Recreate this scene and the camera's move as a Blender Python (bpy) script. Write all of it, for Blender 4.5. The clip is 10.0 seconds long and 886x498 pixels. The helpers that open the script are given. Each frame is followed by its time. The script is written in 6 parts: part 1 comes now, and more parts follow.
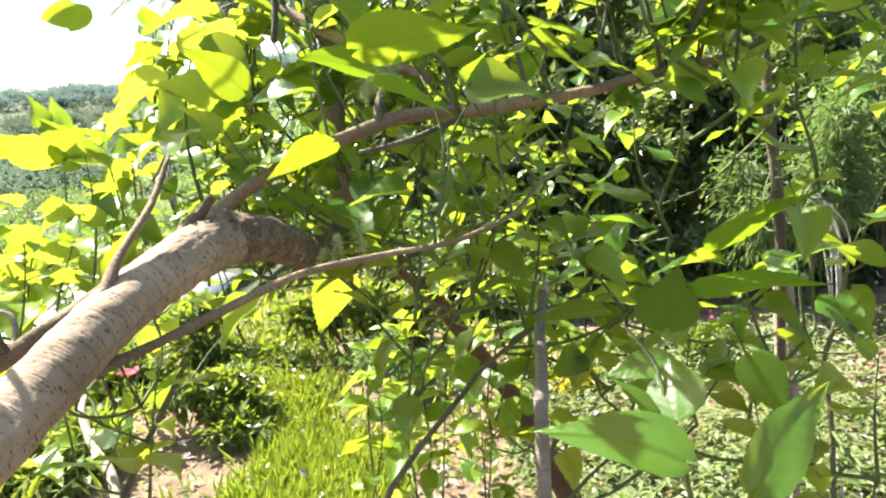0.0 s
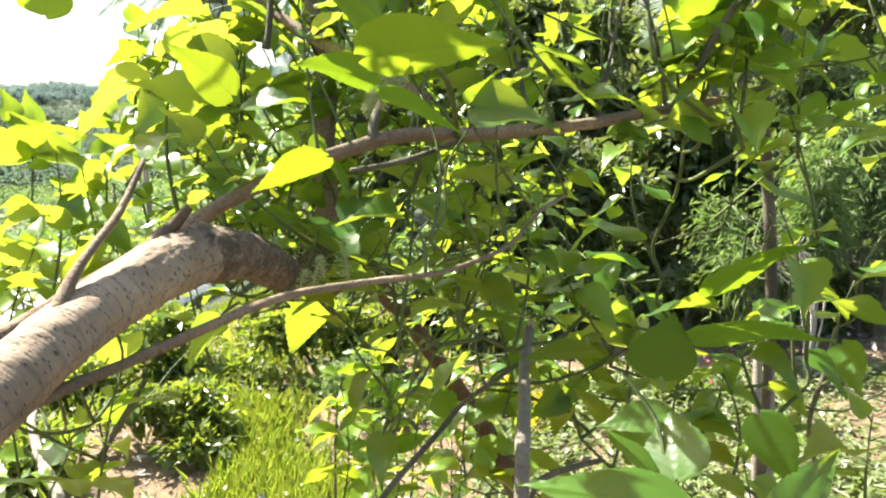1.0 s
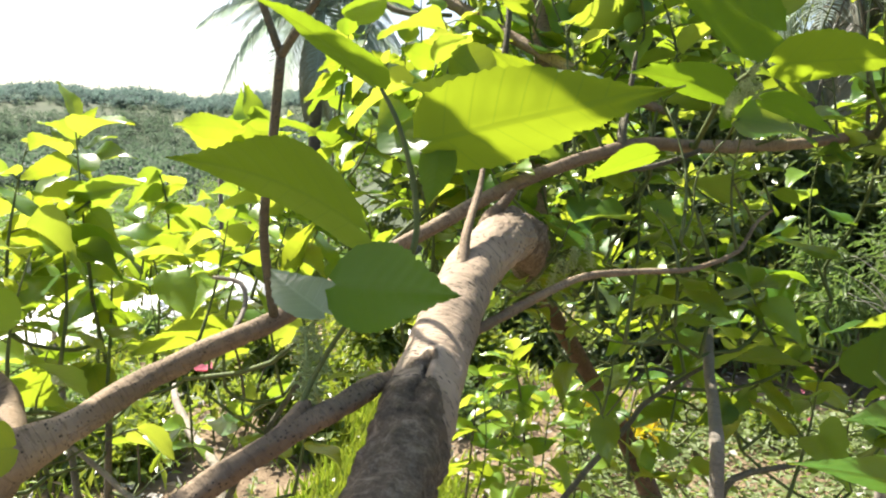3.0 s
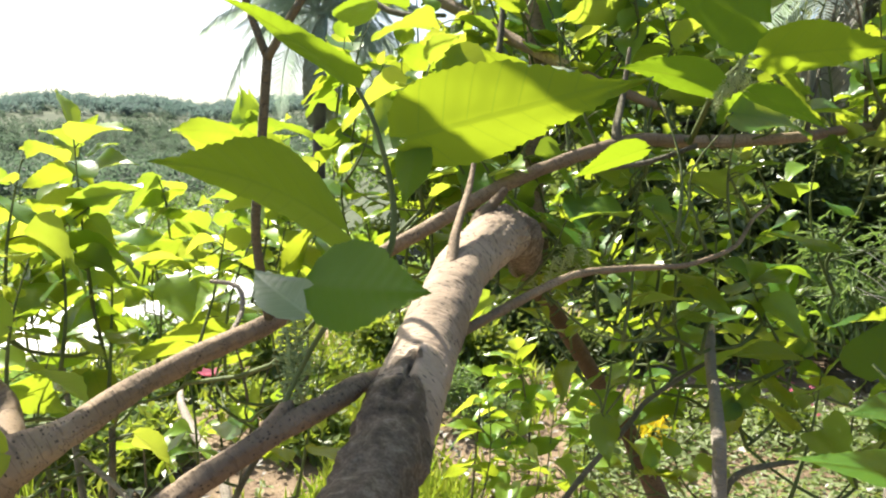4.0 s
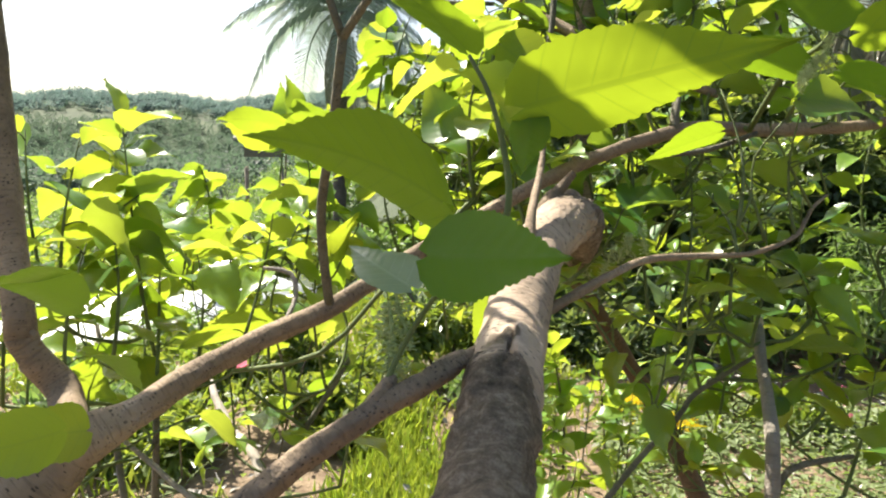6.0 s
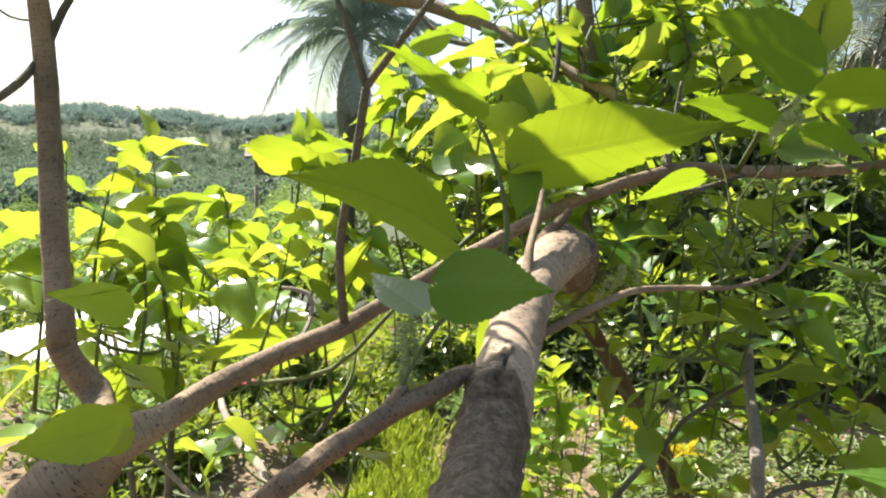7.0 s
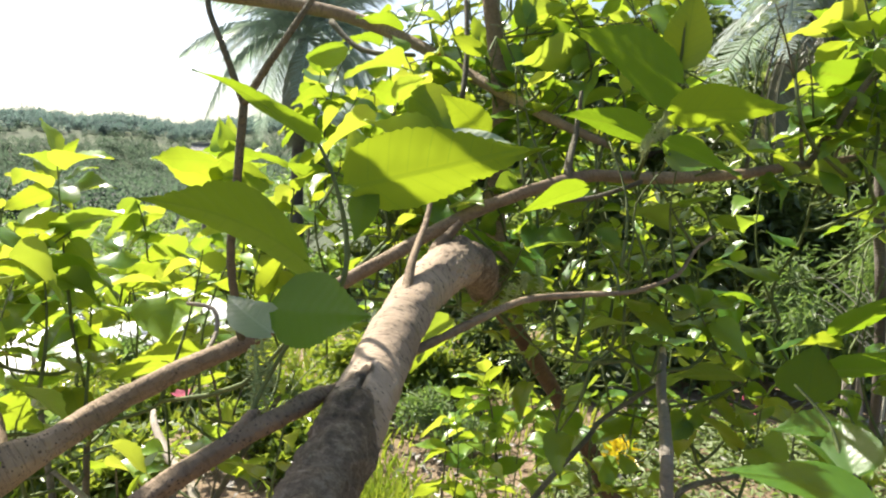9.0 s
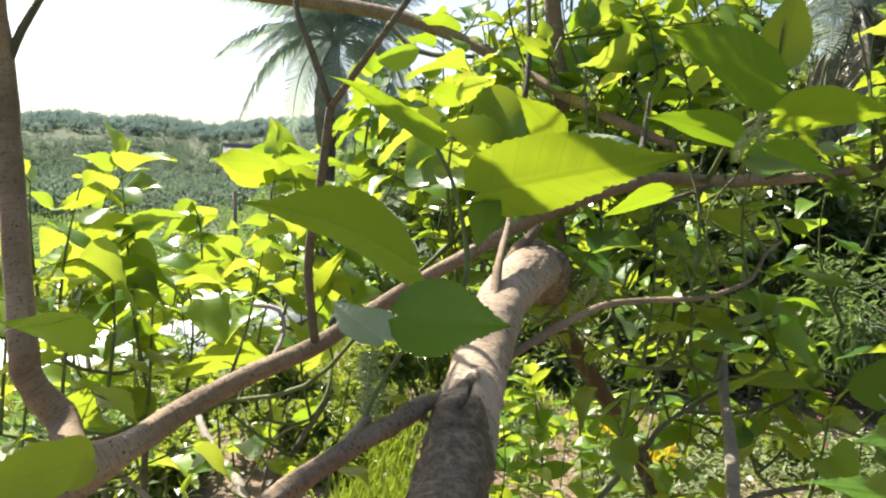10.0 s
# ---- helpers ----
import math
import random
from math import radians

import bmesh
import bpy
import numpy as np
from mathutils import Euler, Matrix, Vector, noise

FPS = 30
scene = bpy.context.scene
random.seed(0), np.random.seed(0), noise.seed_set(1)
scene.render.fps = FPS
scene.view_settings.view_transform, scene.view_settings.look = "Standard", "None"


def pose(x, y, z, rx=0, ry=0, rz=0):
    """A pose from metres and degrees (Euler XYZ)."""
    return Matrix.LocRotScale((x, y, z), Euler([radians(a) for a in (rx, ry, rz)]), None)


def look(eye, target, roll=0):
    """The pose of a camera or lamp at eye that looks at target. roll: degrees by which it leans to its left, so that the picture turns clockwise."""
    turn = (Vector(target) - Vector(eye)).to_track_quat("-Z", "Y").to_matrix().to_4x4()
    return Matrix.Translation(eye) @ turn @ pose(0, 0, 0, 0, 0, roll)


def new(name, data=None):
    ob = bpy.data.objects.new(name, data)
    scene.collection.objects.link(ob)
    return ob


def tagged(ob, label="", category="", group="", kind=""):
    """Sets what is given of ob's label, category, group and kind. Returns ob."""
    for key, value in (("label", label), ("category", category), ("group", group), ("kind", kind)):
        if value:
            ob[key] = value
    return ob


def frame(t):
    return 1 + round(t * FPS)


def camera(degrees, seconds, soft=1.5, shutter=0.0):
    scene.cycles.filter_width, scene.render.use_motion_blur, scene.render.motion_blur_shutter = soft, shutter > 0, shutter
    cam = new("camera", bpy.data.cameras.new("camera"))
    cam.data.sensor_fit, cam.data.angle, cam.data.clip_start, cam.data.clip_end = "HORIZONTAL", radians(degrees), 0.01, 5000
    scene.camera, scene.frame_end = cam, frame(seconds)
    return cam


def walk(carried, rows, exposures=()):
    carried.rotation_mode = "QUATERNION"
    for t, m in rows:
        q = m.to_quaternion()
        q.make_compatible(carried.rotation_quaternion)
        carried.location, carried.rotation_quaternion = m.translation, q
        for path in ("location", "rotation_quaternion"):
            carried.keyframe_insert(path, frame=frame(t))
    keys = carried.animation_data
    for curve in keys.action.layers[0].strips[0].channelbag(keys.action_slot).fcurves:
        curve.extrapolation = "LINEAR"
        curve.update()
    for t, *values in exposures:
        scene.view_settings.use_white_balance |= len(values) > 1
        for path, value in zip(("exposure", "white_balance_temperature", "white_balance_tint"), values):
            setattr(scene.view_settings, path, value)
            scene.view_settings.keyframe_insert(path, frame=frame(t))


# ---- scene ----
cam = camera(64.6, 10.0, soft=2.1)
EXPOSURE = 1.53
PATH = [
    (0, (0.026, -0.021, 1.557), (-0.055, 1.934, 1.146), -5.8),
    (0.5, (0.038, 0.024, 1.548), (0.044, 1.991, 1.187), -1.6),
    (1, (0.004, 0.038, 1.554), (-0.002, 2.007, 1.205), -1.7),
    (1.5, (-0.13, 0.036, 1.541), (-0.16, 2.012, 1.238), -1.4),
    (2, (-0.19, -0.039, 1.557), (-0.25, 1.94, 1.276), -1.0),
    (2.5, (-0.21, -0.05, 1.543), (-0.309, 1.928, 1.266), 1.4),
    (3, (-0.263, -0.069, 1.529), (-0.42, 1.904, 1.241), 1.4),
    (4.5, (-0.231, -0.061, 1.527), (-0.389, 1.913, 1.244), -0.3),
    (5, (-0.22, -0.042, 1.529), (-0.335, 1.933, 1.232), -0.6),
    (5.5, (-0.281, -0.065, 1.521), (-0.49, 1.904, 1.235), 0.3),
    (6, (-0.301, -0.067, 1.511), (-0.527, 1.899, 1.22), 0.5),
    (7.5, (-0.282, -0.168, 1.535), (-0.525, 1.806, 1.33), 2.7),
    (8, (-0.263, -0.16, 1.537), (-0.459, 1.819, 1.333), 2.2),
    (8.5, (-0.237, -0.146, 1.544), (-0.387, 1.837, 1.336), 1.7),
    (9, (-0.218, -0.138, 1.543), (-0.335, 1.847, 1.324), 1.1),
    (9.5, (-0.221, -0.137, 1.545), (-0.338, 1.847, 1.327), 1.1),
    (10, (-0.281, -0.134, 1.545), (-0.474, 1.845, 1.326), 1.2),
]
walk(cam, [(t, look(eye, target, roll)) for t, eye, target, roll in PATH],
     exposures=[(0.0, EXPOSURE + 0.65), (1.2, EXPOSURE + 0.57), (2.5, EXPOSURE + 0.2), (5.5, EXPOSURE + 0.13), (8.5, EXPOSURE), (10.0, EXPOSURE)])
from mathutils import geometry


# ---- world and sun ----
SUN_AZ, SUN_EL = -48.0, 50.0          # degrees: from +y towards +x, above the horizon
world = bpy.data.worlds.new("world")
scene.world = world
world.use_nodes = True
wn, wl = world.node_tree.nodes, world.node_tree.links
sky = wn.new("ShaderNodeTexSky")
sky.sky_type, sky.sun_disc = "NISHITA", False
sky.sun_elevation, sky.sun_rotation = radians(SUN_EL), radians(SUN_AZ)
sky.air_density, sky.dust_density, sky.ozone_density = 1.0, 3.0, 1.0
wn["Background"].inputs["Strength"].default_value = 0.077
wl.new(sky.outputs["Color"], wn["Background"].inputs["Color"])
sun_way = Vector((math.sin(radians(SUN_AZ)) * math.cos(radians(SUN_EL)), math.cos(radians(SUN_AZ)) * math.cos(radians(SUN_EL)), math.sin(radians(SUN_EL))))
sun_lamp = bpy.data.lights.new("sun", "SUN")
sun_lamp.energy, sun_lamp.angle, sun_lamp.color = 5.0, radians(0.55), (1.0, 0.935, 0.81)
sun = new("sun", sun_lamp)
sun.matrix_world = look(sun_way * 50, (0, 0, 0))


# ---- materials ----
def nodes_of(name):
    m = bpy.data.materials.new(name)
    m.use_nodes = True
    nt = m.node_tree
    nt.nodes.clear()
    return m, nt.nodes, nt.links


def ramp(n, l, src, stops):
    r = n.new("ShaderNodeValToRGB")
    while len(r.color_ramp.elements) < len(stops):
        r.color_ramp.elements.new(0.5)
    for e, (p, c) in zip(r.color_ramp.elements, stops):
        e.position, e.color = p, (*c, 1)
    l.new(src, r.inputs["Fac"])
    return r.outputs["Color"]


def noise_of(n, l, vec, scale, detail=4, rough=0.6):
    t = n.new("ShaderNodeTexNoise")
    t.inputs["Scale"].default_value, t.inputs["Detail"].default_value, t.inputs["Roughness"].default_value = scale, detail, rough
    l.new(vec, t.inputs["Vector"])
    return t.outputs["Fac"]


def mixed(n, l, fac, a, b, blend="MIX"):
    m = n.new("ShaderNodeMix")
    m.data_type, m.blend_type = "RGBA", blend
    for sock, v in ((m.inputs["Factor"], fac), (m.inputs["A"], a), (m.inputs["B"], b)):
        if isinstance(v, (int, float)):
            sock.default_value = v
        elif isinstance(v, tuple):
            sock.default_value = (*v, 1)
        else:
            l.new(v, sock)
    return m.outputs["Result"]


def maths(n, l, op, a, b=0.0):
    m = n.new("ShaderNodeMath")
    m.operation = op
    for sock, v in zip(m.inputs, (a, b)):
        if isinstance(v, (int, float)):
            sock.default_value = v
        else:
            l.new(v, sock)
    return m.outputs[0]


def leaf_material(name, dark, light, glow, veins=True, single=True, rough=0.33, through_share=0.46, shine=0.5):
    """A thin leaf: gloss on top, coloured light passing through, ribs and blotches."""
    m, n, l = nodes_of(name)
    out = n.new("ShaderNodeOutputMaterial")
    if single:
        rnd = n.new("ShaderNodeObjectInfo").outputs["Random"]
    else:
        rnd = n.new("ShaderNodeNewGeometry").outputs["Random Per Island"]
    co = n.new("ShaderNodeTexCoord")
    base = mixed(n, l, rnd, dark, light)
    blot = noise_of(n, l, co.outputs["Object"], 6.0 if single else 2.0)
    base = mixed(n, l, maths(n, l, "MULTIPLY", blot, 0.5), base, tuple(min(1, c * 1.5) for c in light))
    trans = mixed(n, l, rnd, glow, tuple(c * k for c, k in zip(glow, (0.6, 0.8, 0.6))))
    p = n.new("ShaderNodeBsdfPrincipled")
    p.inputs["Roughness"].default_value = rough
    p.inputs["Specular IOR Level"].default_value = shine
    if veins:
        uv = n.new("ShaderNodeSeparateXYZ")
        l.new(co.outputs["UV"], uv.inputs[0])
        side = maths(n, l, "ABSOLUTE", maths(n, l, "SUBTRACT", uv.outputs["X"], 0.5))
        along = maths(n, l, "SUBTRACT", uv.outputs["Y"], maths(n, l, "MULTIPLY", side, 0.75))
        saw = maths(n, l, "FRACT", maths(n, l, "MULTIPLY", along, 9.0))
        tri = maths(n, l, "ABSOLUTE", maths(n, l, "SUBTRACT", saw, 0.5))
        rib = maths(n, l, "LESS_THAN", tri, 0.036)
        mid = maths(n, l, "LESS_THAN", side, 0.012)
        vein = maths(n, l, "MAXIMUM", rib, mid)
        base = mixed(n, l, maths(n, l, "MULTIPLY", vein, 0.18), base, tuple(min(1, c * 2.4 + 0.02) for c in light))
        trans = mixed(n, l, maths(n, l, "MULTIPLY", vein, 0.45), trans, tuple(c * 0.55 for c in glow))
        b = n.new("ShaderNodeBump")
        b.inputs["Strength"].default_value, b.inputs["Distance"].default_value = 0.14, 0.002
        fine = noise_of(n, l, co.outputs["Object"], 40.0)
        l.new(maths(n, l, "ADD", maths(n, l, "MULTIPLY", tri, 0.9), maths(n, l, "MULTIPLY", fine, 0.5)), b.inputs["Height"])
        l.new(b.outputs["Normal"], p.inputs["Normal"])
    l.new(base, p.inputs["Base Color"])
    tr = n.new("ShaderNodeBsdfTranslucent")
    l.new(trans, tr.inputs["Color"])
    mix = n.new("ShaderNodeMixShader")
    mix.inputs[0].default_value = through_share
    l.new(p.outputs[0], mix.inputs[1])
    l.new(tr.outputs[0], mix.inputs[2])
    l.new(mix.outputs[0], out.inputs["Surface"])
    return m


def bark_material(name, dark, light, lichen, scale=1.0, rings=True, deep=0.007, old=None):
    """Bark with pores and wrinkles round the stem; old gives the colours of rough bark where the mesh is marked so."""
    m, n, l = nodes_of(name)
    out = n.new("ShaderNodeOutputMaterial")
    p = n.new("ShaderNodeBsdfPrincipled")
    co = n.new("ShaderNodeTexCoord")
    big = noise_of(n, l, co.outputs["Object"], 7 * scale, 5)
    fine = noise_of(n, l, co.outputs["Object"], 90 * scale, 4)
    col = ramp(n, l, big, [(0.3, dark), (0.55, light), (0.75, lichen)])
    col = mixed(n, l, maths(n, l, "MULTIPLY", fine, 0.5), col, tuple(c * 0.45 for c in dark))
    mp = n.new("ShaderNodeMapping")
    mp.inputs["Scale"].default_value = (17, 250, 1)
    l.new(co.outputs["UV"], mp.inputs["Vector"])
    vo = n.new("ShaderNodeTexVoronoi")
    vo.inputs["Scale"].default_value = 1.0
    l.new(mp.outputs[0], vo.inputs["Vector"])
    mid = noise_of(n, l, co.outputs["Object"], 32 * scale, 5, 0.7)
    col = mixed(n, l, maths(n, l, "MULTIPLY", mid, 0.35), col, tuple(min(1, c * 1.4) for c in lichen), "OVERLAY")
    height = maths(n, l, "ADD", maths(n, l, "MULTIPLY", fine, 0.5), maths(n, l, "MULTIPLY", mid, 0.8))
    # wrinkles round the stem
    mw = n.new("ShaderNodeMapping")
    mw.inputs["Scale"].default_value = (2.5, 190, 1)
    l.new(co.outputs["UV"], mw.inputs["Vector"])
    wrinkle = noise_of(n, l, mw.outputs[0], 1.0, 3, 0.7)
    col = mixed(n, l, maths(n, l, "MULTIPLY", maths(n, l, "LESS_THAN", wrinkle, 0.43), 0.35), col, tuple(c * 0.5 for c in dark))
    height = maths(n, l, "ADD", height, maths(n, l, "MULTIPLY", wrinkle, 0.7))
    if rings:
        spot = maths(n, l, "LESS_THAN", maths(n, l, "ADD", vo.outputs["Distance"], maths(n, l, "MULTIPLY", mid, 0.5)), 0.46)
        col = mixed(n, l, maths(n, l, "MULTIPLY", spot, 0.8), col, tuple(min(1, c * 0.2) for c in dark))
        height = maths(n, l, "SUBTRACT", height, maths(n, l, "MULTIPLY", spot, 0.5))
    if old:
        mark = n.new("ShaderNodeAttribute")
        mark.attribute_name = "old"
        crust = noise_of(n, l, co.outputs["Object"], 95.0, 7, 0.8)
        edge = ramp(n, l, maths(n, l, "ADD", mark.outputs["Fac"], maths(n, l, "MULTIPLY", maths(n, l, "SUBTRACT", crust, 0.5), 0.9)), [(0.42, (0, 0, 0)), (0.6, (1, 1, 1))])
        col = mixed(n, l, edge, col, ramp(n, l, crust, [(0.34, old[0]), (0.52, old[1]), (0.66, old[2])]))
        height = maths(n, l, "ADD", height, maths(n, l, "MULTIPLY", maths(n, l, "MULTIPLY", edge, crust), 3.2))
    b = n.new("ShaderNodeBump")
    b.inputs["Strength"].default_value, b.inputs["Distance"].default_value = 1.0, deep
    l.new(height, b.inputs["Height"])
    l.new(b.outputs["Normal"], p.inputs["Normal"])
    l.new(col, p.inputs["Base Color"])
    p.inputs["Roughness"].default_value = 0.85
    l.new(p.outputs[0], out.inputs["Surface"])
    return m


def plain_material(name, a, b, scale=12.0, rough=0.7, metal=0.0, bump=0.3):
    m, n, l = nodes_of(name)
    out = n.new("ShaderNodeOutputMaterial")
    p = n.new("ShaderNodeBsdfPrincipled")
    co = n.new("ShaderNodeTexCoord")
    f = noise_of(n, l, co.outputs["Object"], scale, 6)
    l.new(ramp(n, l, f, [(0.3, a), (0.7, b)]), p.inputs["Base Color"])
    bp = n.new("ShaderNodeBump")
    bp.inputs["Strength"].default_value, bp.inputs["Distance"].default_value = bump, 0.01
    l.new(noise_of(n, l, co.outputs["Object"], scale * 6, 4), bp.inputs["Height"])
    l.new(bp.outputs["Normal"], p.inputs["Normal"])
    p.inputs["Roughness"].default_value, p.inputs["Metallic"].default_value = rough, metal
    l.new(p.outputs[0], out.inputs["Surface"])
    return m


MULBERRY = leaf_material("mulberry_leaf", (0.026, 0.09, 0.012), (0.055, 0.14, 0.02), (0.42, 0.49, 0.03))
# Darker, duller copy of mulberry_leaf, toned for broad leaves in shade.
BROAD_SHADE_TONE = leaf_material("broad_leaf_shade_tone", (0.024, 0.078, 0.009), (0.045, 0.115, 0.016), (0.35, 0.45, 0.02), True, True, 0.5, 0.44, 0.16)
# Pale leaf underside; on two tree_left leaves its paleness is painted sheen.
UNDERSIDE_SHEEN = leaf_material("pale_leaf_underside_sheen", (0.2, 0.25, 0.15), (0.28, 0.33, 0.21), (0.3, 0.4, 0.1), True, True, 0.35, 0.25, 0.7)
MULBERRY_REST = leaf_material("mulberry_leaf_far", (0.026, 0.09, 0.012), (0.055, 0.14, 0.02), (0.41, 0.48, 0.03), True, False)
YOUNG = leaf_material("young_leaf", (0.09, 0.19, 0.025), (0.15, 0.26, 0.04), (0.51, 0.55, 0.05))
FILL = leaf_material("garden_leaf", (0.052, 0.085, 0.02), (0.125, 0.17, 0.045), (0.34, 0.38, 0.04), False, False)
FILL_DARK = leaf_material("tree_leaf", (0.04, 0.065, 0.025), (0.1, 0.135, 0.055), (0.22, 0.26, 0.06), False, False)
FILL_PALE = leaf_material("pale_shrub_leaf", (0.085, 0.13, 0.055), (0.17, 0.22, 0.1), (0.23, 0.32, 0.07), False, False, 0.5)
COVER = leaf_material("ground_cover_leaf", (0.09, 0.125, 0.042), (0.19, 0.235, 0.095), (0.28, 0.34, 0.07), False, False, 0.55)
GRASS = leaf_material("grass_blade", (0.15, 0.2, 0.035), (0.28, 0.31, 0.07), (0.5, 0.55, 0.06), False, False, 0.5)
# Green leaflets paled and blued: haze put into their colour.
PALM_HAZED = leaf_material("palm_leaflet_hazed", (0.2, 0.24, 0.18), (0.36, 0.41, 0.36), (0.42, 0.48, 0.4), False, False, 0.3, 0.4)
PALM_DRY = leaf_material("dry_palm_leaflet", (0.12, 0.12, 0.07), (0.25, 0.23, 0.15), (0.2, 0.2, 0.08), False, False, 0.4, 0.2)
# Distance haze is put into these two leaf colours: greyed and blued.
WOODS_HAZED = leaf_material("far_wood_leaf_hazed", (0.045, 0.064, 0.05), (0.1, 0.125, 0.1), (0.11, 0.145, 0.1), False, False, 0.6, 0.6)
RIDGE_HAZED = leaf_material("ridge_leaf_hazed", (0.095, 0.125, 0.13), (0.14, 0.17, 0.172), (0.15, 0.2, 0.19), False, False, 0.7, 0.6)
CROTON = leaf_material("croton_leaf", (0.55, 0.38, 0.02), (0.75, 0.56, 0.05), (0.8, 0.6, 0.03), False, False)
PINK = leaf_material("pink_petal", (0.38, 0.07, 0.11), (0.5, 0.12, 0.18), (0.45, 0.09, 0.13), False, False, 0.75)
BARK = bark_material("mulberry_bark", (0.15, 0.107, 0.066), (0.3, 0.225, 0.15), (0.44, 0.36, 0.255), 1.0, True, 0.004)
BARK_LIMB = bark_material("limb_bark", (0.18, 0.135, 0.092), (0.38, 0.3, 0.225), (0.52, 0.44, 0.35), 1.0, True, 0.003, ((0.085, 0.06, 0.038), (0.24, 0.178, 0.118), (0.45, 0.37, 0.275)))
BARK_YOUNG = bark_material("twig_bark", (0.095, 0.088, 0.058), (0.2, 0.18, 0.12), (0.28, 0.245, 0.185), 1.6)
BARK_BROWN = bark_material("brown_bark", (0.075, 0.042, 0.022), (0.16, 0.092, 0.05), (0.22, 0.15, 0.09), 1.0)
BARK_DARK = bark_material("dark_bark", (0.07, 0.055, 0.045), (0.16, 0.13, 0.11), (0.24, 0.22, 0.19), 0.6, False)
DEADWOOD = bark_material("dead_wood", (0.22, 0.19, 0.155), (0.34, 0.3, 0.25), (0.46, 0.42, 0.37), 1.5, False)
PALE_TWIG = bark_material("bleached_twig", (0.34, 0.31, 0.27), (0.5, 0.47, 0.42), (0.62, 0.59, 0.54), 1.5, False)
CUT_WOOD = plain_material("cut_wood", (0.5, 0.36, 0.2), (0.65, 0.5, 0.32), 60)
STEM = plain_material("green_stem", (0.055, 0.08, 0.02), (0.12, 0.15, 0.04), 40)
CATKIN = plain_material("catkin_green", (0.28, 0.36, 0.13), (0.5, 0.56, 0.26), 120, 0.8)
THATCH = plain_material("dry_thatch", (0.22, 0.2, 0.175), (0.4, 0.375, 0.335), 30, 0.9)
SHEET = plain_material("white_metal_sheet", (0.5, 0.52, 0.54), (0.75, 0.76, 0.76), 8, 0.35, 0.0, 0.05)
BOARD = plain_material("weathered_board", (0.13, 0.1, 0.075), (0.26, 0.21, 0.16), 10, 0.85)


def soil_material():
    m, n, l = nodes_of("garden_soil")
    out = n.new("ShaderNodeOutputMaterial")
    p = n.new("ShaderNodeBsdfPrincipled")
    co = n.new("ShaderNodeTexCoord").outputs["Object"]
    big = noise_of(n, l, co, 0.7, 5)
    mid = noise_of(n, l, co, 9.0, 6)
    soil = ramp(n, l, mid, [(0.3, (0.12, 0.078, 0.046)), (0.55, (0.23, 0.165, 0.1)), (0.8, (0.34, 0.26, 0.165))])
    wide = noise_of(n, l, co, 0.05, 6, 0.7)
    green = ramp(n, l, wide, [(0.35, (0.026, 0.04, 0.015)), (0.55, (0.048, 0.066, 0.026)), (0.7, (0.085, 0.1, 0.042))])
    # bare earth near the trees, fields and scrub farther off
    dist = n.new("ShaderNodeVectorMath")
    dist.operation = "LENGTH"
    l.new(co, dist.inputs[0])
    far = maths(n, l, "GREATER_THAN", maths(n, l, "ADD", dist.outputs["Value"], maths(n, l, "MULTIPLY", big, 6.0)), 10.0)
    col = mixed(n, l, far, soil, green)
    bp = n.new("ShaderNodeBump")
    bp.inputs["Strength"].default_value, bp.inputs["Distance"].default_value = 0.9, 0.03
    l.new(noise_of(n, l, co, 30.0, 6, 0.7), bp.inputs["Height"])
    l.new(bp.outputs["Normal"], p.inputs["Normal"])
    l.new(col, p.inputs["Base Color"])
    p.inputs["Roughness"].default_value = 0.95
    l.new(p.outputs[0], out.inputs["Surface"])
    return m


SOIL = soil_material()


# ---- builders ----
rng = random.Random(11)


def smooth(a, b, v):
    v = min(1.0, max(0.0, (v - a) / (b - a)))
    return v * v * (3 - 2 * v)


def mesh_from(name, verts, faces, material, uvs=None, shade=True):
    me = bpy.data.meshes.new(name)
    me.from_pydata([tuple(v) for v in verts], [], faces)
    if uvs is not None:
        layer = me.uv_layers.new(name="UVMap")
        for poly in me.polygons:
            for li in poly.loop_indices:
                layer.data[li].uv = uvs[me.loops[li].vertex_index]
    me.materials.append(material)
    if shade:
        me.polygons.foreach_set("use_smooth", [True] * len(me.polygons))
    me.update()
    return me


def part(name, me, parent=None, label=""):
    ob = new(name, me)
    ob.parent = parent
    if label:
        tagged(ob, label)
    return ob


def thing(name, label, category, at=(0, 0, 0), group="", kind=""):
    ob = new(name)
    ob.empty_display_size = 0.1
    ob.location = at
    return tagged(ob, label, category, group, kind)


def rounded_path(pts, steps=4):
    """A smooth line of (place, radius) through a few knees."""
    pts = [(Vector(p[:3]), p[3]) for p in pts]
    out = []
    for i in range(len(pts) - 1):
        p0, p1, p2, p3 = (pts[max(0, min(len(pts) - 1, k))] for k in (i - 1, i, i + 1, i + 2))
        for s in range(steps):
            t = s / steps
            c = 0.5 * (2 * p1[0] + (p2[0] - p0[0]) * t + (2 * p0[0] - 5 * p1[0] + 4 * p2[0] - p3[0]) * t * t + (3 * p1[0] - p0[0] - 3 * p2[0] + p3[0]) * t ** 3)
            out.append((c, p1[1] + (p2[1] - p1[1]) * t))
    return out + [pts[-1]]


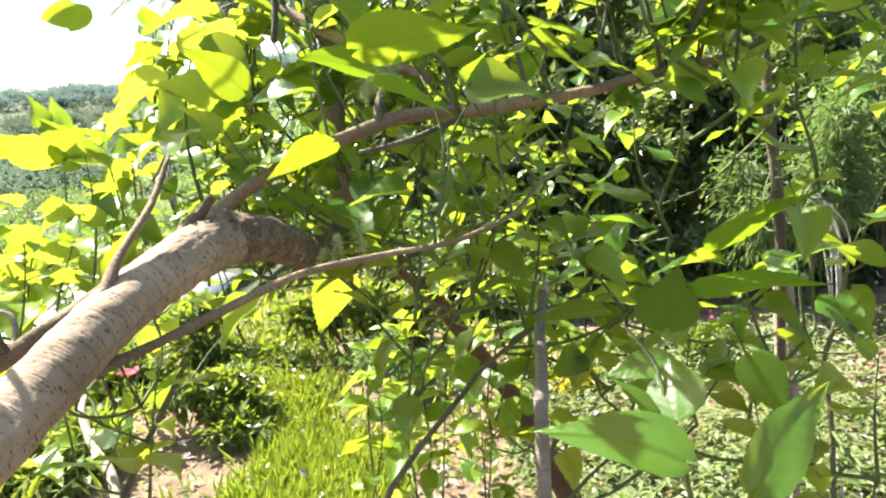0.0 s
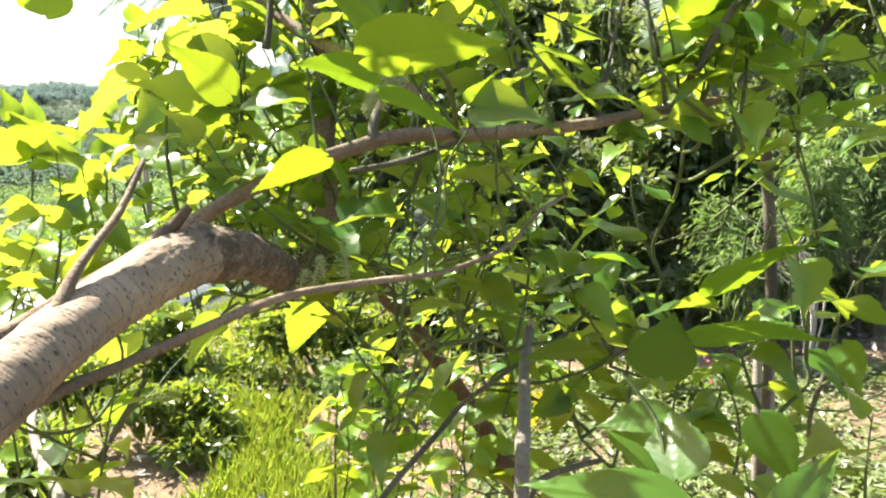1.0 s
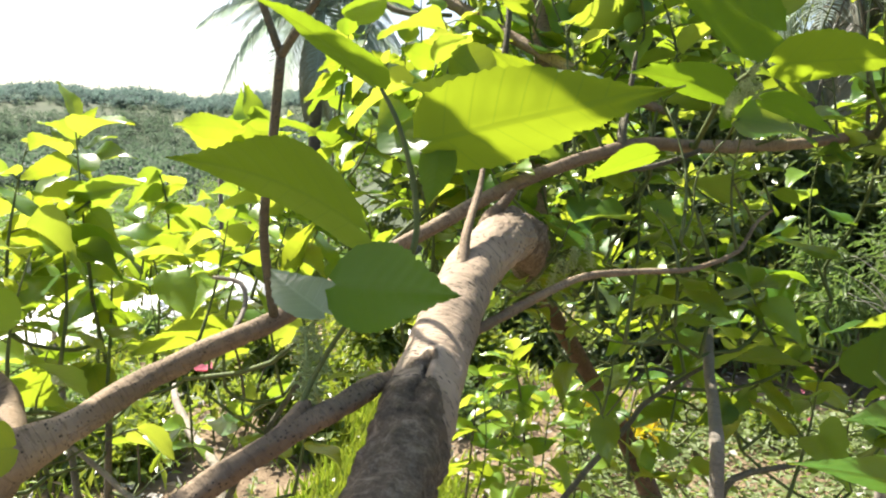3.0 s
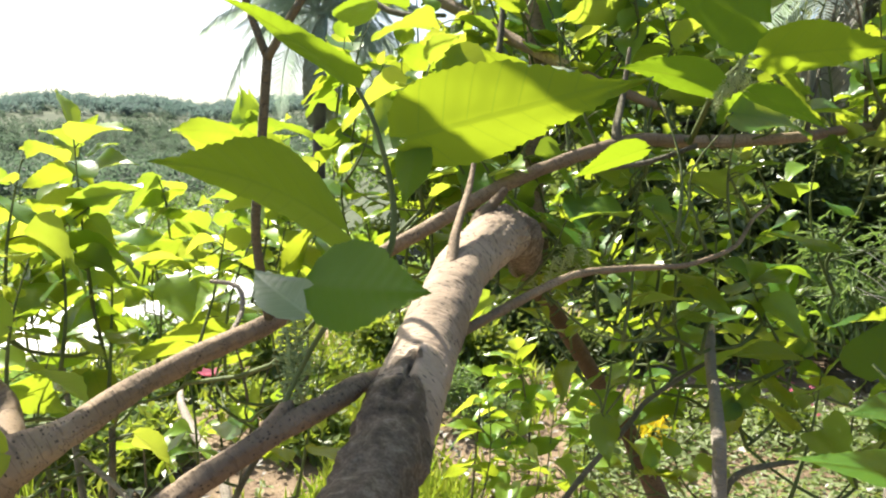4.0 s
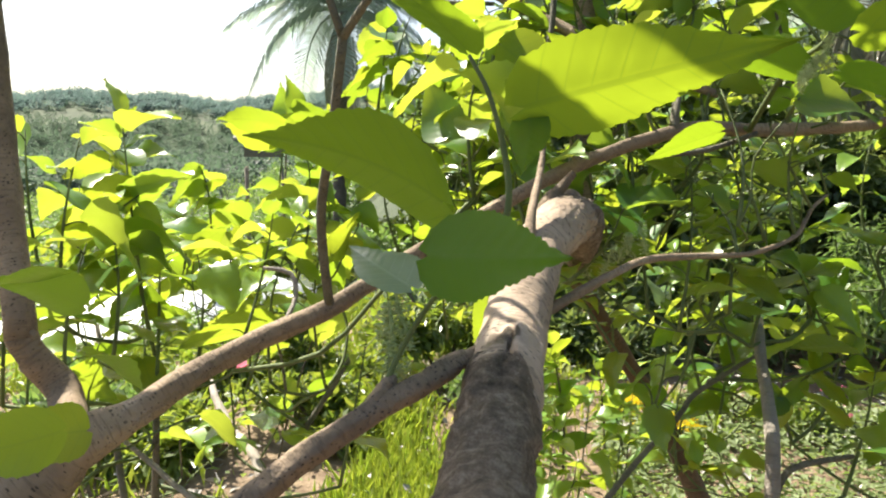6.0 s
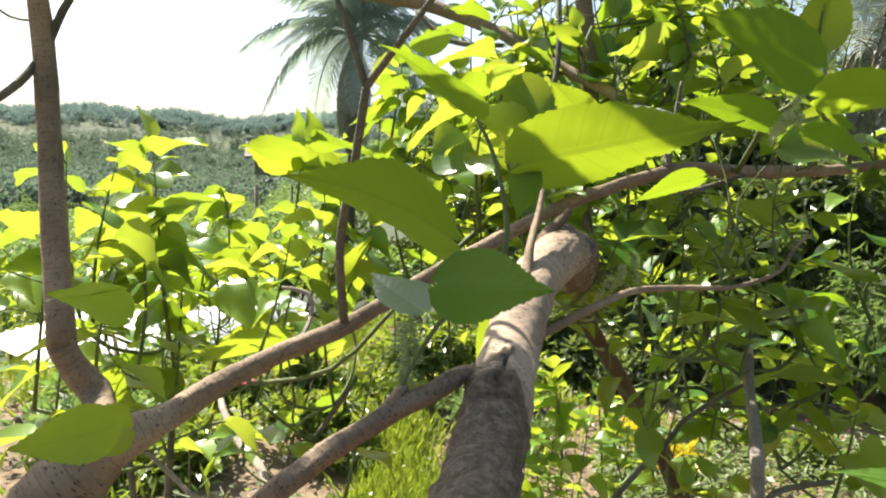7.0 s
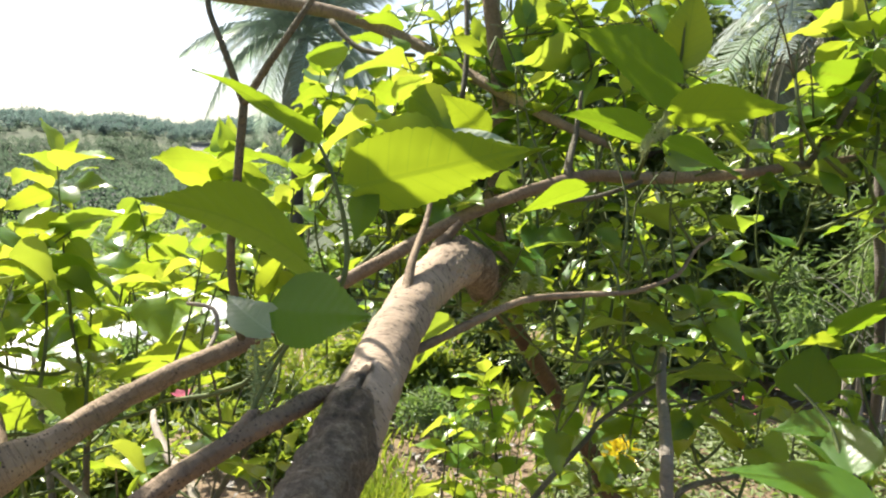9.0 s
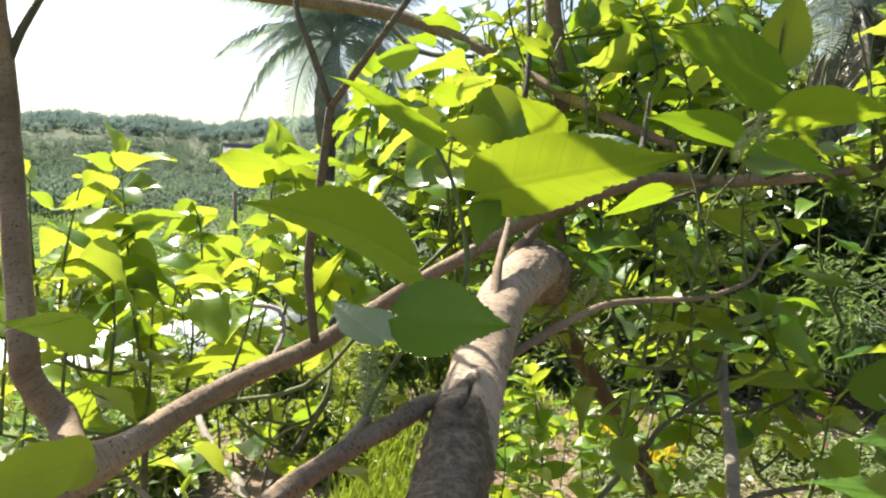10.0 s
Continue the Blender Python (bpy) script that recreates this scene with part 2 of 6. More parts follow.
def tube(path, sides=8, bumpy=0.06, seed=0.0):
    """Verts, faces and uv of a tapered, slightly knobbly stem along a path of (place, radius)."""
    verts, faces, uvs = [], [], []
    side = Vector((1, 0, 0))
    run = 0.0
    for i, (c, r) in enumerate(path):
        a, b = path[max(0, i - 1)][0], path[min(len(path) - 1, i + 1)][0]
        d = (b - a).normalized() if (b - a).length > 1e-6 else Vector((0, 0, 1))
        side = side - d * side.dot(d)
        side = side.normalized() if side.length > 1e-4 else d.orthogonal().normalized()
        up = d.cross(side)
        run += (c - path[i - 1][0]).length if i else 0
        for k in range(sides):
            w = 2 * math.pi * k / sides
            q = side * math.cos(w) + up * math.sin(w)
            f = 1 + bumpy * 2 * noise.noise(c * 28 + q * 1.3 + Vector((seed, seed, seed))) + bumpy * noise.noise(c * 90 + q * 2)
            verts.append(c + q * r * f)
            uvs.append((k / sides, run))
    for i in range(len(path) - 1):
        for k in range(sides):
            a, b = i * sides + k, i * sides + (k + 1) % sides
            faces.append((a, b, b + sides, a + sides))
    faces.append(tuple(range(sides))[::-1])
    faces.append(tuple(len(verts) - sides + k for k in range(sides)))
    return verts, faces, uvs


def stem_part(name, parent, pts, material, sides=8, steps=4, bumpy=0.06, label=""):
    v, f, u = tube(rounded_path(pts, steps), sides, bumpy, rng.random() * 9)
    return part(name, mesh_from(name, v, f, material, u), parent, label)


BLADE = [(0.0, 0.10), (0.05, 0.55), (0.15, 0.86), (0.28, 1.0), (0.42, 0.97), (0.56, 0.82), (0.7, 0.6), (0.82, 0.36), (0.92, 0.15), (1.0, 0.0)]
POINTED = [(0.0, 0.14), (0.04, 0.6), (0.12, 0.9), (0.24, 1.0), (0.37, 0.96), (0.5, 0.8), (0.63, 0.57), (0.75, 0.35), (0.86, 0.16), (0.94, 0.06), (1.0, 0.0)]


def leaf_mesh(name, material, stations=12, width=0.62, fold=0.18, droop=0.22, curl=0.05, teeth=0.035, twist=0.0, seed=0, prof=BLADE):
    """A toothed heart-shaped blade one unit long from its stalk (origin) along +y, face up."""
    r = random.Random(seed)
    wl_, wr_ = 0.9 + 0.2 * r.random(), 0.9 + 0.2 * r.random()
    verts, uvs, faces = [], [], []
    for i in range(stations + 1):
        y = i / stations
        for (y0, w0), (y1, w1) in zip(prof, prof[1:]):
            if y0 <= y <= y1:
                w = w0 + (w1 - w0) * (y - y0) / (y1 - y0)
                break
        tooth = (teeth if i % 2 else -teeth * 0.4) if 0 < i < stations else 0
        for k in (-1.0, -0.5, 0.0, 0.5, 1.0):
            half = width / 2 * w * (wl_ if k < 0 else wr_)
            x = k * (half + (tooth if abs(k) == 1 else 0))
            back = -0.07 * abs(k) * (1 - y) ** 3
            z = fold * abs(x) - droop * y * y + curl * math.sin(y * 7 + k * 2 + seed) * abs(k) + 0.0015 * math.cos(y * 56) * (abs(k) == 0.5)
            tw = twist * y
            verts.append((x * math.cos(tw) - z * math.sin(tw) * 0.3, y + back + (tooth * 0.6 if abs(k) == 1 else 0), z + x * math.sin(tw)))
            uvs.append((0.5 + x, y))
    # turn and stretch the blade so that its tip lies one unit along +y
    a, grow = math.atan(droop), 1 / math.hypot(1, droop)
    verts = [(x, (y * math.cos(a) - z * math.sin(a)) * grow, (y * math.sin(a) + z * math.cos(a)) * grow) for x, y, z in verts]
    for i in range(stations):
        for k in range(4):
            a = i * 5 + k
            faces.append((a, a + 1, a + 6, a + 5))
    return mesh_from(name, verts, faces, material, uvs)


def broad_leaf(name, material, width, droop, seed, stations=60, columns=13):
    """A large mulberry blade one unit long along +y: fine rounded teeth, a drawn-out tip, lobes at the stalk, pillows between the side veins."""
    r = random.Random(seed + 40)
    lean, wave, slant = r.uniform(-0.035, 0.035), r.uniform(0.6, 1.0), r.uniform(0.9, 1.1)
    verts, uvs, faces = [], [], []
    for i in range(stations + 1):
        y = i / stations
        w = 0.0
        for (y0, w0), (y1, w1) in zip(POINTED, POINTED[1:]):
            if y0 <= y <= y1:
                f = (y - y0) / (y1 - y0)
                w = w0 + (w1 - w0) * f * f * (3 - 2 * f)
                break
        tooth = 0.012 * abs(math.sin(y * 68)) * min(1, w * 3)
        for c in range(columns):
            k = 2 * c / (columns - 1) - 1
            x = k * (width / 2 * w * (slant if k < 0 else 2 - slant) + (tooth if abs(k) > 0.95 else 0))
            pillow = 0.0035 * abs(math.sin((y - abs(x) * 0.8) * 26)) * min(1, abs(k) * 4) * (1 - abs(k) ** 6)
            z = 0.16 * abs(x) - 0.1 * x * x - droop * y * y + pillow + 0.02 * wave * math.sin(y * 9 + 3 * k + seed) * k * k
            verts.append((x + lean * math.sin(math.pi * y), y - 0.08 * abs(k) * (1 - y) ** 4 + tooth * 0.5 * (abs(k) > 0.95), z))
            uvs.append((0.5 + x, y))
    a, grow = math.atan(droop), 1 / math.hypot(1, droop)
    verts = [(x, (y * math.cos(a) - z * math.sin(a)) * grow, (y * math.sin(a) + z * math.cos(a)) * grow) for x, y, z in verts]
    for i in range(stations):
        for c in range(columns - 1):
            q = i * columns + c
            faces.append((q, q + 1, q + columns + 1, q + columns))
    return mesh_from(name, verts, faces, material, uvs)


HERO = [leaf_mesh("leaf", MULBERRY, 26, 0.6 + 0.03 * k, 0.1 + 0.05 * k, 0.16 + 0.05 * k, 0.03, 0.011, 0.1 * (k - 1.5), k) for k in range(4)]
LEAVES = [leaf_mesh("leaf", MULBERRY, 16, 0.53 + 0.04 * (k % 4), 0.06 + 0.1 * (k % 4), 0.08 + 0.09 * (k % 5), 0.06, 0.014, 0.3 * (k % 5 - 2), k + 5, POINTED) for k in range(9)]
YOUNGS = [leaf_mesh("leaf", YOUNG, 14, 0.52 + 0.04 * k, 0.25 + 0.15 * k, 0.12 + 0.1 * k, 0.06, 0.014, 0.25 * (k - 1.5), k + 20, POINTED) for k in range(4)]

PALES = [leaf_mesh("leaf", UNDERSIDE_SHEEN, 16, 0.74, 0.2, 0.12, 0.05, 0.014, 0.0, 31, POINTED)]


def turn_to(base, way, face, size):
    """Pose of a leaf at base, growing along way, its face turned to face as far as that allows."""
    y = Vector(way).normalized()
    z = Vector(face) - y * Vector(face).dot(y)
    z = z.normalized() if z.length > 1e-4 else y.orthogonal().normalized()
    x = y.cross(z)
    m = Matrix((x, y, z)).transposed().to_4x4()
    return Matrix.Translation(base) @ m @ Matrix.Diagonal((size, size, size, 1))


class Plant:
    """A mulberry: stems as parts, leaves gathered and set out at the end."""

    def __init__(self, name, label, at, category="tree", group=""):
        self.at = Vector(at)
        self.root = thing(name, label, category, at, group)
        self.leaves, self.nodes, self.gaps = [], [], []

    def stem(self, name, pts, material=None, sides=8, steps=4, bumpy=0.06, label=""):
        local = [(p[0] - self.at.x, p[1] - self.at.y, p[2] - self.at.z, p[3]) for p in pts]
        self.nodes += [c for c, _ in rounded_path(pts, 4)]
        return stem_part(name, self.root, local, material or BARK, sides, steps, bumpy, label)

    def reach(self, base, thick=0.0032):
        """A thin side branch from the nearest stem, preferably one below, out to base."""
        base = Vector(base)
        near = min(self.nodes, key=lambda q: (q - base).length + max(0, q.z - base.z + 0.05) * 2)
        if (near - base).length > 0.03:
            sag = Vector((rng.uniform(-1, 1), rng.uniform(-1, 1), -0.6)) * (near - base).length * 0.12
            self.stem("branch", [(*near, thick * 1.3), (*(near.lerp(base, 0.35) + sag * 1.2), thick * 1.25), (*(near.lerp(base, 0.7) + sag * 0.7 + Vector((rng.uniform(-1, 1), rng.uniform(-1, 1), 0)) * 0.02), thick * 1.1), (*base, thick)], BARK_YOUNG if thick > 0.0035 else STEM, 6, 3)

    def fill(self, area, count, size, long=(0.12, 0.3), per=30, lean=(0, 0, 1), wild=0.8, lit=0.7, young=0.25):
        """Side branches and shoots that make the crown dense within a box of the plan."""
        x0, x1, y0, y1, z0, z1 = area
        spots = [Vector((rng.uniform(x0, x1), rng.uniform(y0, y1), rng.uniform(z0, z1))) for _ in range(count)]
        if self.nodes:
            spots.sort(key=lambda p: min((q - p).length for q in self.nodes[::3]))
        for p in spots:
            self.reach(p, 0.0017)
            way = (Vector(lean) + Vector((rng.uniform(-1, 1), rng.uniform(-1, 1), rng.uniform(-0.6, 0.6))) * wild).normalized()
            span = rng.uniform(*long)
            self.shoot(p, p + way * span, max(4, int(span * per)), size, 0.0034, young, 0.05, lit)

    def leaf(self, base, way, face, size, me, stem=None, keep=False):
        self.leaves.append((turn_to(Vector(base) - self.at, way, face, size), me, stem or self.root, keep))

    def shoot(self, base, tip, count, size, thick=0.004, young=0.25, bare=0.1, lit=0.7):
        """A leafy shoot: an arching stem with stalked leaves that spiral up it."""
        base, tip = Vector(base), Vector(tip)
        axis = tip - base
        bow = axis.length * 0.1 * Vector((rng.uniform(-1, 1), rng.uniform(-1, 1), 0))
        line = [base + axis * t + bow * math.sin(math.pi * t) for t in (0, 0.25, 0.5, 0.75, 1.0)]
        path = rounded_path([(*(p - self.at), thick * (1 - 0.75 * i / 4)) for i, p in enumerate(line)], 2)
        v, f, u = tube(path, 5, 0.03)
        stem = part("shoot", bpy.data.meshes.new("shoot"), self.root)
        turn = rng.uniform(0, 6.3)
        for i in range(count):
            t = bare + (1 - bare) * ((i + 0.5) / count) ** 0.8
            k = min(3, int(t * 4))
            at = line[k].lerp(line[k + 1], t * 4 - k)
            turn += 2.4 + rng.uniform(-0.5, 0.5)
            out = Vector((math.cos(turn), math.sin(turn), 0))
            size_i = size * (1 - 0.5 * max(0, t - 0.7) / 0.3) * rng.uniform(0.62, 1.22)
            rise = 0.55 if t > 0.85 else 0.25
            stalk = (out + Vector((0, 0, rise + rng.uniform(-0.1, 0.3)))).normalized() * size_i * rng.uniform(0.22, 0.36)
            b = at + stalk
            way = out * 0.85 + Vector((0, 0, rng.uniform(-0.85, 0.3) + (0.7 if t > 0.88 else 0)))
            face = Vector((0, 0, 0.95)) + out * 0.25 + sun_way * lit * 0.8 + Vector((rng.uniform(-1, 1), rng.uniform(-1, 1), rng.uniform(-0.3, 0.3))) * 0.55
            me = rng.choice(YOUNGS) if t > 1 - young or rng.random() < 0.3 else rng.choice(LEAVES)
            self.leaf(b, way, face, size_i, me, stem)
            pv, pf, pu = tube([(at - self.at, 0.0016), (at - self.at + stalk * 0.5 + Vector((0, 0, 0.003)), 0.0012), (b - self.at, 0.0011)], 4, 0)
            o = len(v)
            v += pv
            u += pu
            f += [tuple(q + o for q in g) for g in pf]
        stem.data = mesh_from("shoot", v, f, STEM if thick < 0.0042 else BARK_YOUNG, u)

    def grow(self, pts, step, reach, size, lean=(0, 0, 1), wild=0.6, start=0.0, end=1.0, leaves_per_m=26, lit=0.7):
        """Shoots all along a limb."""
        path = rounded_path(pts, 4)
        total = sum((b[0] - a[0]).length for a, b in zip(path, path[1:]))
        run, due = 0.0, start * total
        for (a, _), (b, _) in zip(path, path[1:]):
            run += (b - a).length
            while run >= due and due <= end * total:
                due += step * rng.uniform(0.6, 1.4)
                way = (Vector(lean) + Vector((rng.uniform(-1, 1), rng.uniform(-1, 1), rng.uniform(-0.6, 0.6))) * wild).normalized()
                long = rng.uniform(*reach)
                self.shoot(b, b + way * long, max(3, int(long * leaves_per_m)), size, 0.0045 if long > 0.3 else 0.003, lit=lit)

    def finish(self, single=300):
        # drop loose leaves that lie near a cleared line
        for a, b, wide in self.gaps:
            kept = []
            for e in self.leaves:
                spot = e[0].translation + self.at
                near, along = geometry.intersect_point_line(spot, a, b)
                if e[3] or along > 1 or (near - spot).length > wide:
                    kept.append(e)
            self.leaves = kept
        self.leaves.sort(key=lambda e: (e[0].translation + self.at).y)
        for m, me, stem, _ in self.leaves[:single]:
            ob = part("leaf", me, stem)
            ob.matrix_basis = m
        rest = self.leaves[single:]
        if rest:
            verts, faces, uvs = [], [], []
            for m, me, _, _ in rest:
                o = len(verts)
                uv = {}
                for lp, d in zip(me.loops, me.uv_layers[0].data):
                    uv[lp.vertex_index] = tuple(d.uv)
                verts += [m @ w.co for w in me.vertices]
                uvs += [uv[i] for i in range(len(me.vertices))]
                faces += [tuple(q + o for q in p.vertices) for p in me.polygons]
            tagged(part("foliage", mesh_from("foliage", verts, faces, MULBERRY_REST, uvs), self.root), "far mulberry leaves", kind="stuff")


def leaf_cloud(name, places, faces_to, ways, sizes, material, parent=None, width=0.5, kind=""):
    """Many small folded leaves as one mesh."""
    P, N, D, S = (np.asarray(a, dtype=float) for a in (places, faces_to, ways, sizes))
    D = D / (np.linalg.norm(D, axis=1, keepdims=True) + 1e-9)
    N = N - D * (N * D).sum(1, keepdims=True)
    N = N / (np.linalg.norm(N, axis=1, keepdims=True) + 1e-9)
    X = np.cross(D, N)
    S = S[:, None]
    left = P + S * (D * 0.42 - X * width / 2 + N * 0.08)
    right = P + S * (D * 0.42 + X * width / 2 + N * 0.08)
    tip = P + S * (D - N * 0.1)
    verts = np.stack([P, left, tip, right], 1).reshape(-1, 3)
    k = np.arange(len(P))[:, None] * 4
    tris = np.concatenate([k + np.array([[0, 2, 1]]), k + np.array([[0, 3, 2]])], 1).reshape(-1, 3)
    me = bpy.data.meshes.new(name)
    me.from_pydata(verts.tolist(), [], tris.tolist())
    me.materials.append(material)
    me.update()
    ob = part(name, me, parent)
    if kind:
        ob["kind"] = kind
    return ob


nrng = np.random.RandomState(5)


def blob_leaves(center, radii, count, size, hang=0.3, shell=0.55):
    """Places, facings, directions and sizes of leaves through an uneven clump."""
    d = nrng.normal(size=(count, 3))
    d /= np.linalg.norm(d, axis=1, keepdims=True)
    lump = 0.75 + 0.35 * np.sin(d[:, 0] * 5 + center[0] * 3) * np.cos(d[:, 1] * 4 + center[1]) + 0.2 * np.sin(d[:, 2] * 7)
    rad = (shell + (1 - shell) * nrng.rand(count)) * lump
    p = np.asarray(center) + d * rad[:, None] * np.asarray(radii)
    n = d * 0.5 + np.array([sun_way.x, sun_way.y, sun_way.z]) * 0.5 + np.array([0, 0, 0.5]) + nrng.normal(size=(count, 3)) * 0.45
    w = d + nrng.normal(size=(count, 3)) * 0.6 - np.array([0, 0, hang])
    return p, n, w, size * (0.6 + 0.7 * nrng.rand(count))


def gather(chunks):
    return [np.concatenate([c[i] for c in chunks]) for i in range(4)]


def shrub(at, radii, count, size, material, label, name="shrub", width=0.5, clumps=7, hang=0.2, group="", stems=5, stem_material=None):
    root = thing(name, label, "shrub", at, group)
    rx, ry, rz = radii
    chunks = []
    for k in range(clumps):
        c = (rng.uniform(-0.6, 0.6) * rx, rng.uniform(-0.6, 0.6) * ry, rz * rng.uniform(0.3, 1.5))
        chunks.append(blob_leaves(c, (rx * 0.5, ry * 0.5, rz * 0.5), count // clumps, size, hang, 0.3))
        if k < stems:
            stem_part("stem", root, [(c[0] * 0.2, c[1] * 0.2, -0.06 - max(0.0, at[2] - height_at(at[0], at[1])), 0.018), (c[0] * 0.5, c[1] * 0.5, c[2] * 0.5, 0.012), (*c, 0.005)], stem_material or BARK_YOUNG, 5, 2)
    leaf_cloud("foliage", *gather(chunks), material, root, width, "stuff")
    return root


def broad_tree(at, height, spread, count, size, label, material, trunk=0.14, low=0.35, name="tree"):
    root = thing(name, label, "tree", at)
    lean = Vector((rng.uniform(-0.4, 0.4), rng.uniform(-0.4, 0.4), 0))
    top = lean + Vector((0, 0, height * 0.75))
    stem_part("trunk", root, [(0, 0, -0.3, trunk * 1.3), (*(lean * 0.3 + Vector((0, 0, height * 0.3))), trunk), (*(lean * 0.7 + Vector((0, 0, height * 0.55))), trunk * 0.6), (*top, trunk * 0.25)], BARK_DARK, 9, 3, 0.08)
    chunks = []
    for k in range(16):
        w = k * 2.4 + rng.uniform(-0.4, 0.4)
        z = height * (low + (0.95 - low) * (k + 0.5) / 16)
        r = spread * (1.05 - 0.6 * (k / 16)) * rng.uniform(0.45, 1.0)
        c = Vector((math.cos(w) * r, math.sin(w) * r, z + rng.uniform(-0.3, 0.3))) + lean * 0.6
        foot = lean * 0.5 + Vector((0, 0, z * 0.72))
        stem_part("limb", root, [(*foot, trunk * 0.4), (*(foot.lerp(c, 0.5) + Vector((0, 0, 0.15))), trunk * 0.25), (*c, trunk * 0.08)], BARK_DARK, 5, 2)
        s = spread * rng.uniform(0.32, 0.5)
        chunks.append(blob_leaves(c, (s, s, s * 0.7), count // 16, size, 0.4, 0.2))
    leaf_cloud("crown", *gather(chunks), material, root, 0.48, "stuff")
    return root


def frond_mesh(length, droop, material, seed, dead=0.0):
    """One coconut frond from the origin along +y, its leaflets hanging to both sides."""
    r = random.Random(seed)
    verts, faces = [], []
    line = []
    for i in range(15):
        t = i / 14
        line.append((Vector((0.04 * length * math.sin(t * 3 + seed), length * (t - 0.12 * droop * t * t), length * (0.25 * t - droop * t * t * 0.75))), 0.022 * (1 - t) + 0.003))
    v, f, _ = tube(line, 5, 0)
    verts += v
    faces += f
    n = 78
    for i in range(n):
        t = 0.12 + 0.87 * i / n
        j = min(13, int(t * 14))
        c = line[j][0].lerp(line[j + 1][0], t * 14 - j)
        d = (line[j + 1][0] - line[j][0]).normalized()
        long = length * 0.27 * math.sin(math.pi * min(1, 0.18 + 0.85 * t)) ** 0.7 * r.uniform(0.85, 1.1) + 0.05
        for s in (-1, 1):
            out = (Vector((s, 0, 0)) * (0.75 - 0.3 * dead) + d * 0.6 + Vector((0, 0, 0.12 - 0.7 * dead + r.uniform(-0.08, 0.08)))).normalized()
            mid = c + out * long * 0.5
            end = c + out * long * 0.92 + Vector((0, 0, -long * (0.5 + 0.3 * dead) * r.uniform(0.7, 1.3)))
            w = d * 0.02 * (length / 3)
            o = len(verts)
            verts += [c - w * 0.6, c + w * 0.6, mid + w, mid - w + Vector((0, 0, -0.01)), end]
            faces += [(o, o + 1, o + 2, o + 3), (o + 3, o + 2, o + 4)]
    return mesh_from("frond", verts, faces, material, None, False)


def palm(at, height, lean, length, fronds, label, dry=3, seed=0):
    root = thing("coconut_palm", label, "palm tree", at)
    lean = Vector(lean)
    pts = [(*(lean * t * t + Vector((0, 0, height * t - 0.2))), 0.14 - 0.05 * t) for t in (0, 0.25, 0.5, 0.75, 1.0)]
    stem_part("trunk", root, pts, BARK_DARK, 10, 5, 0.05, "grey ringed palm trunk")
    top = Vector(pts[-1][:3])
    r = random.Random(seed)
    kinds = [frond_mesh(length, 0.35 + 0.25 * k, PALM_HAZED, k + seed) for k in range(4)]
    dead = [frond_mesh(length * 0.9, 0.9, PALM_DRY, 9 + seed, 0.8)]
    for i in range(fronds):
        t = i / fronds
        ob = part("frond", dead[0] if i < dry else kinds[min(3, int((1 - t) * 4))], root)
        ob.matrix_basis = Matrix.Translation(top) @ pose(0, 0, 0, 0, 0, i * 137.5 + r.uniform(-12, 12)) @ pose(0, 0, 0, (-55 if i < dry else -25 + 95 * t + r.uniform(-8, 8)))
    return root


# ---- ground ----
def height_at(x, y):
    r = math.hypot(x, y)
    az = math.degrees(math.atan2(x, y))
    left = smooth(6, 26, -az) * (1 - smooth(100, 150, abs(az)))
    valley = -1.5 * smooth(4.5, 12, r) - 6.5 * smooth(10, 45, r)
    bank = 0.8 * smooth(8, 25, r) + 3 * smooth(25, 120, r)
    ridge = 36 * smooth(290, 520, r) * (1 + 0.05 * math.sin(az * 0.35) + 0.04 * math.sin(az * 0.9 + 1))
    rough = 0.05 * noise.noise(Vector((x * 0.9, y * 0.9, 0))) + 0.015 * noise.noise(Vector((x * 5, y * 5, 1)))
    return valley * left + bank * (1 - left) + ridge + rough * (1 + smooth(20, 200, r) * 20)


def build_ground():
    radii = [0.0] + [0.35 * 1.075 ** k for k in range(118)]
    spokes = 180
    verts, faces = [(0, 0, height_at(0, 0.001))], []
    for r in radii[1:]:
        for k in range(spokes):
            w = 2 * math.pi * k / spokes
            x, y = r * math.sin(w), r * math.cos(w)
            verts.append((x, y, height_at(x, y)))
    for k in range(spokes):
        faces.append((0, 1 + (k + 1) % spokes, 1 + k))
    for i in range(len(radii) - 2):
        for k in range(spokes):
            a, b = 1 + i * spokes + k, 1 + i * spokes + (k + 1) % spokes
            faces.append((a, b, b + spokes, a + spokes))
    ob = new("ground", mesh_from("ground", verts, faces, SOIL))
    tagged(ob, "reddish brown garden soil running down to a green valley", "ground", kind="structure")


build_ground()


def woods(name, count, far, tall, leaves, leaf, material, label, round_top=0.6, clear=None):
    """Many trees of the valley or the ridge across it, between two distances."""
    chunks = []
    for _ in range(count):
        az = rng.uniform(-50, 8)
        r = rng.uniform(*far)
        if clear and noise.noise(Vector((az * 0.16, r * 0.02, 0))) > clear:
            continue
        x, y = r * math.sin(radians(az)), r * math.cos(radians(az))
        h = rng.uniform(*tall)
        wide = rng.uniform(0.4, 0.62)
        chunks.append(blob_leaves((x, y, height_at(x, y) + h * 0.45), (h * wide, h * wide, h * round_top), leaves, h * leaf, 0.1, 0.5))
    ob = leaf_cloud(name, *gather(chunks), material, None, 0.8)
    tagged(ob, label, "woods", kind="stuff")


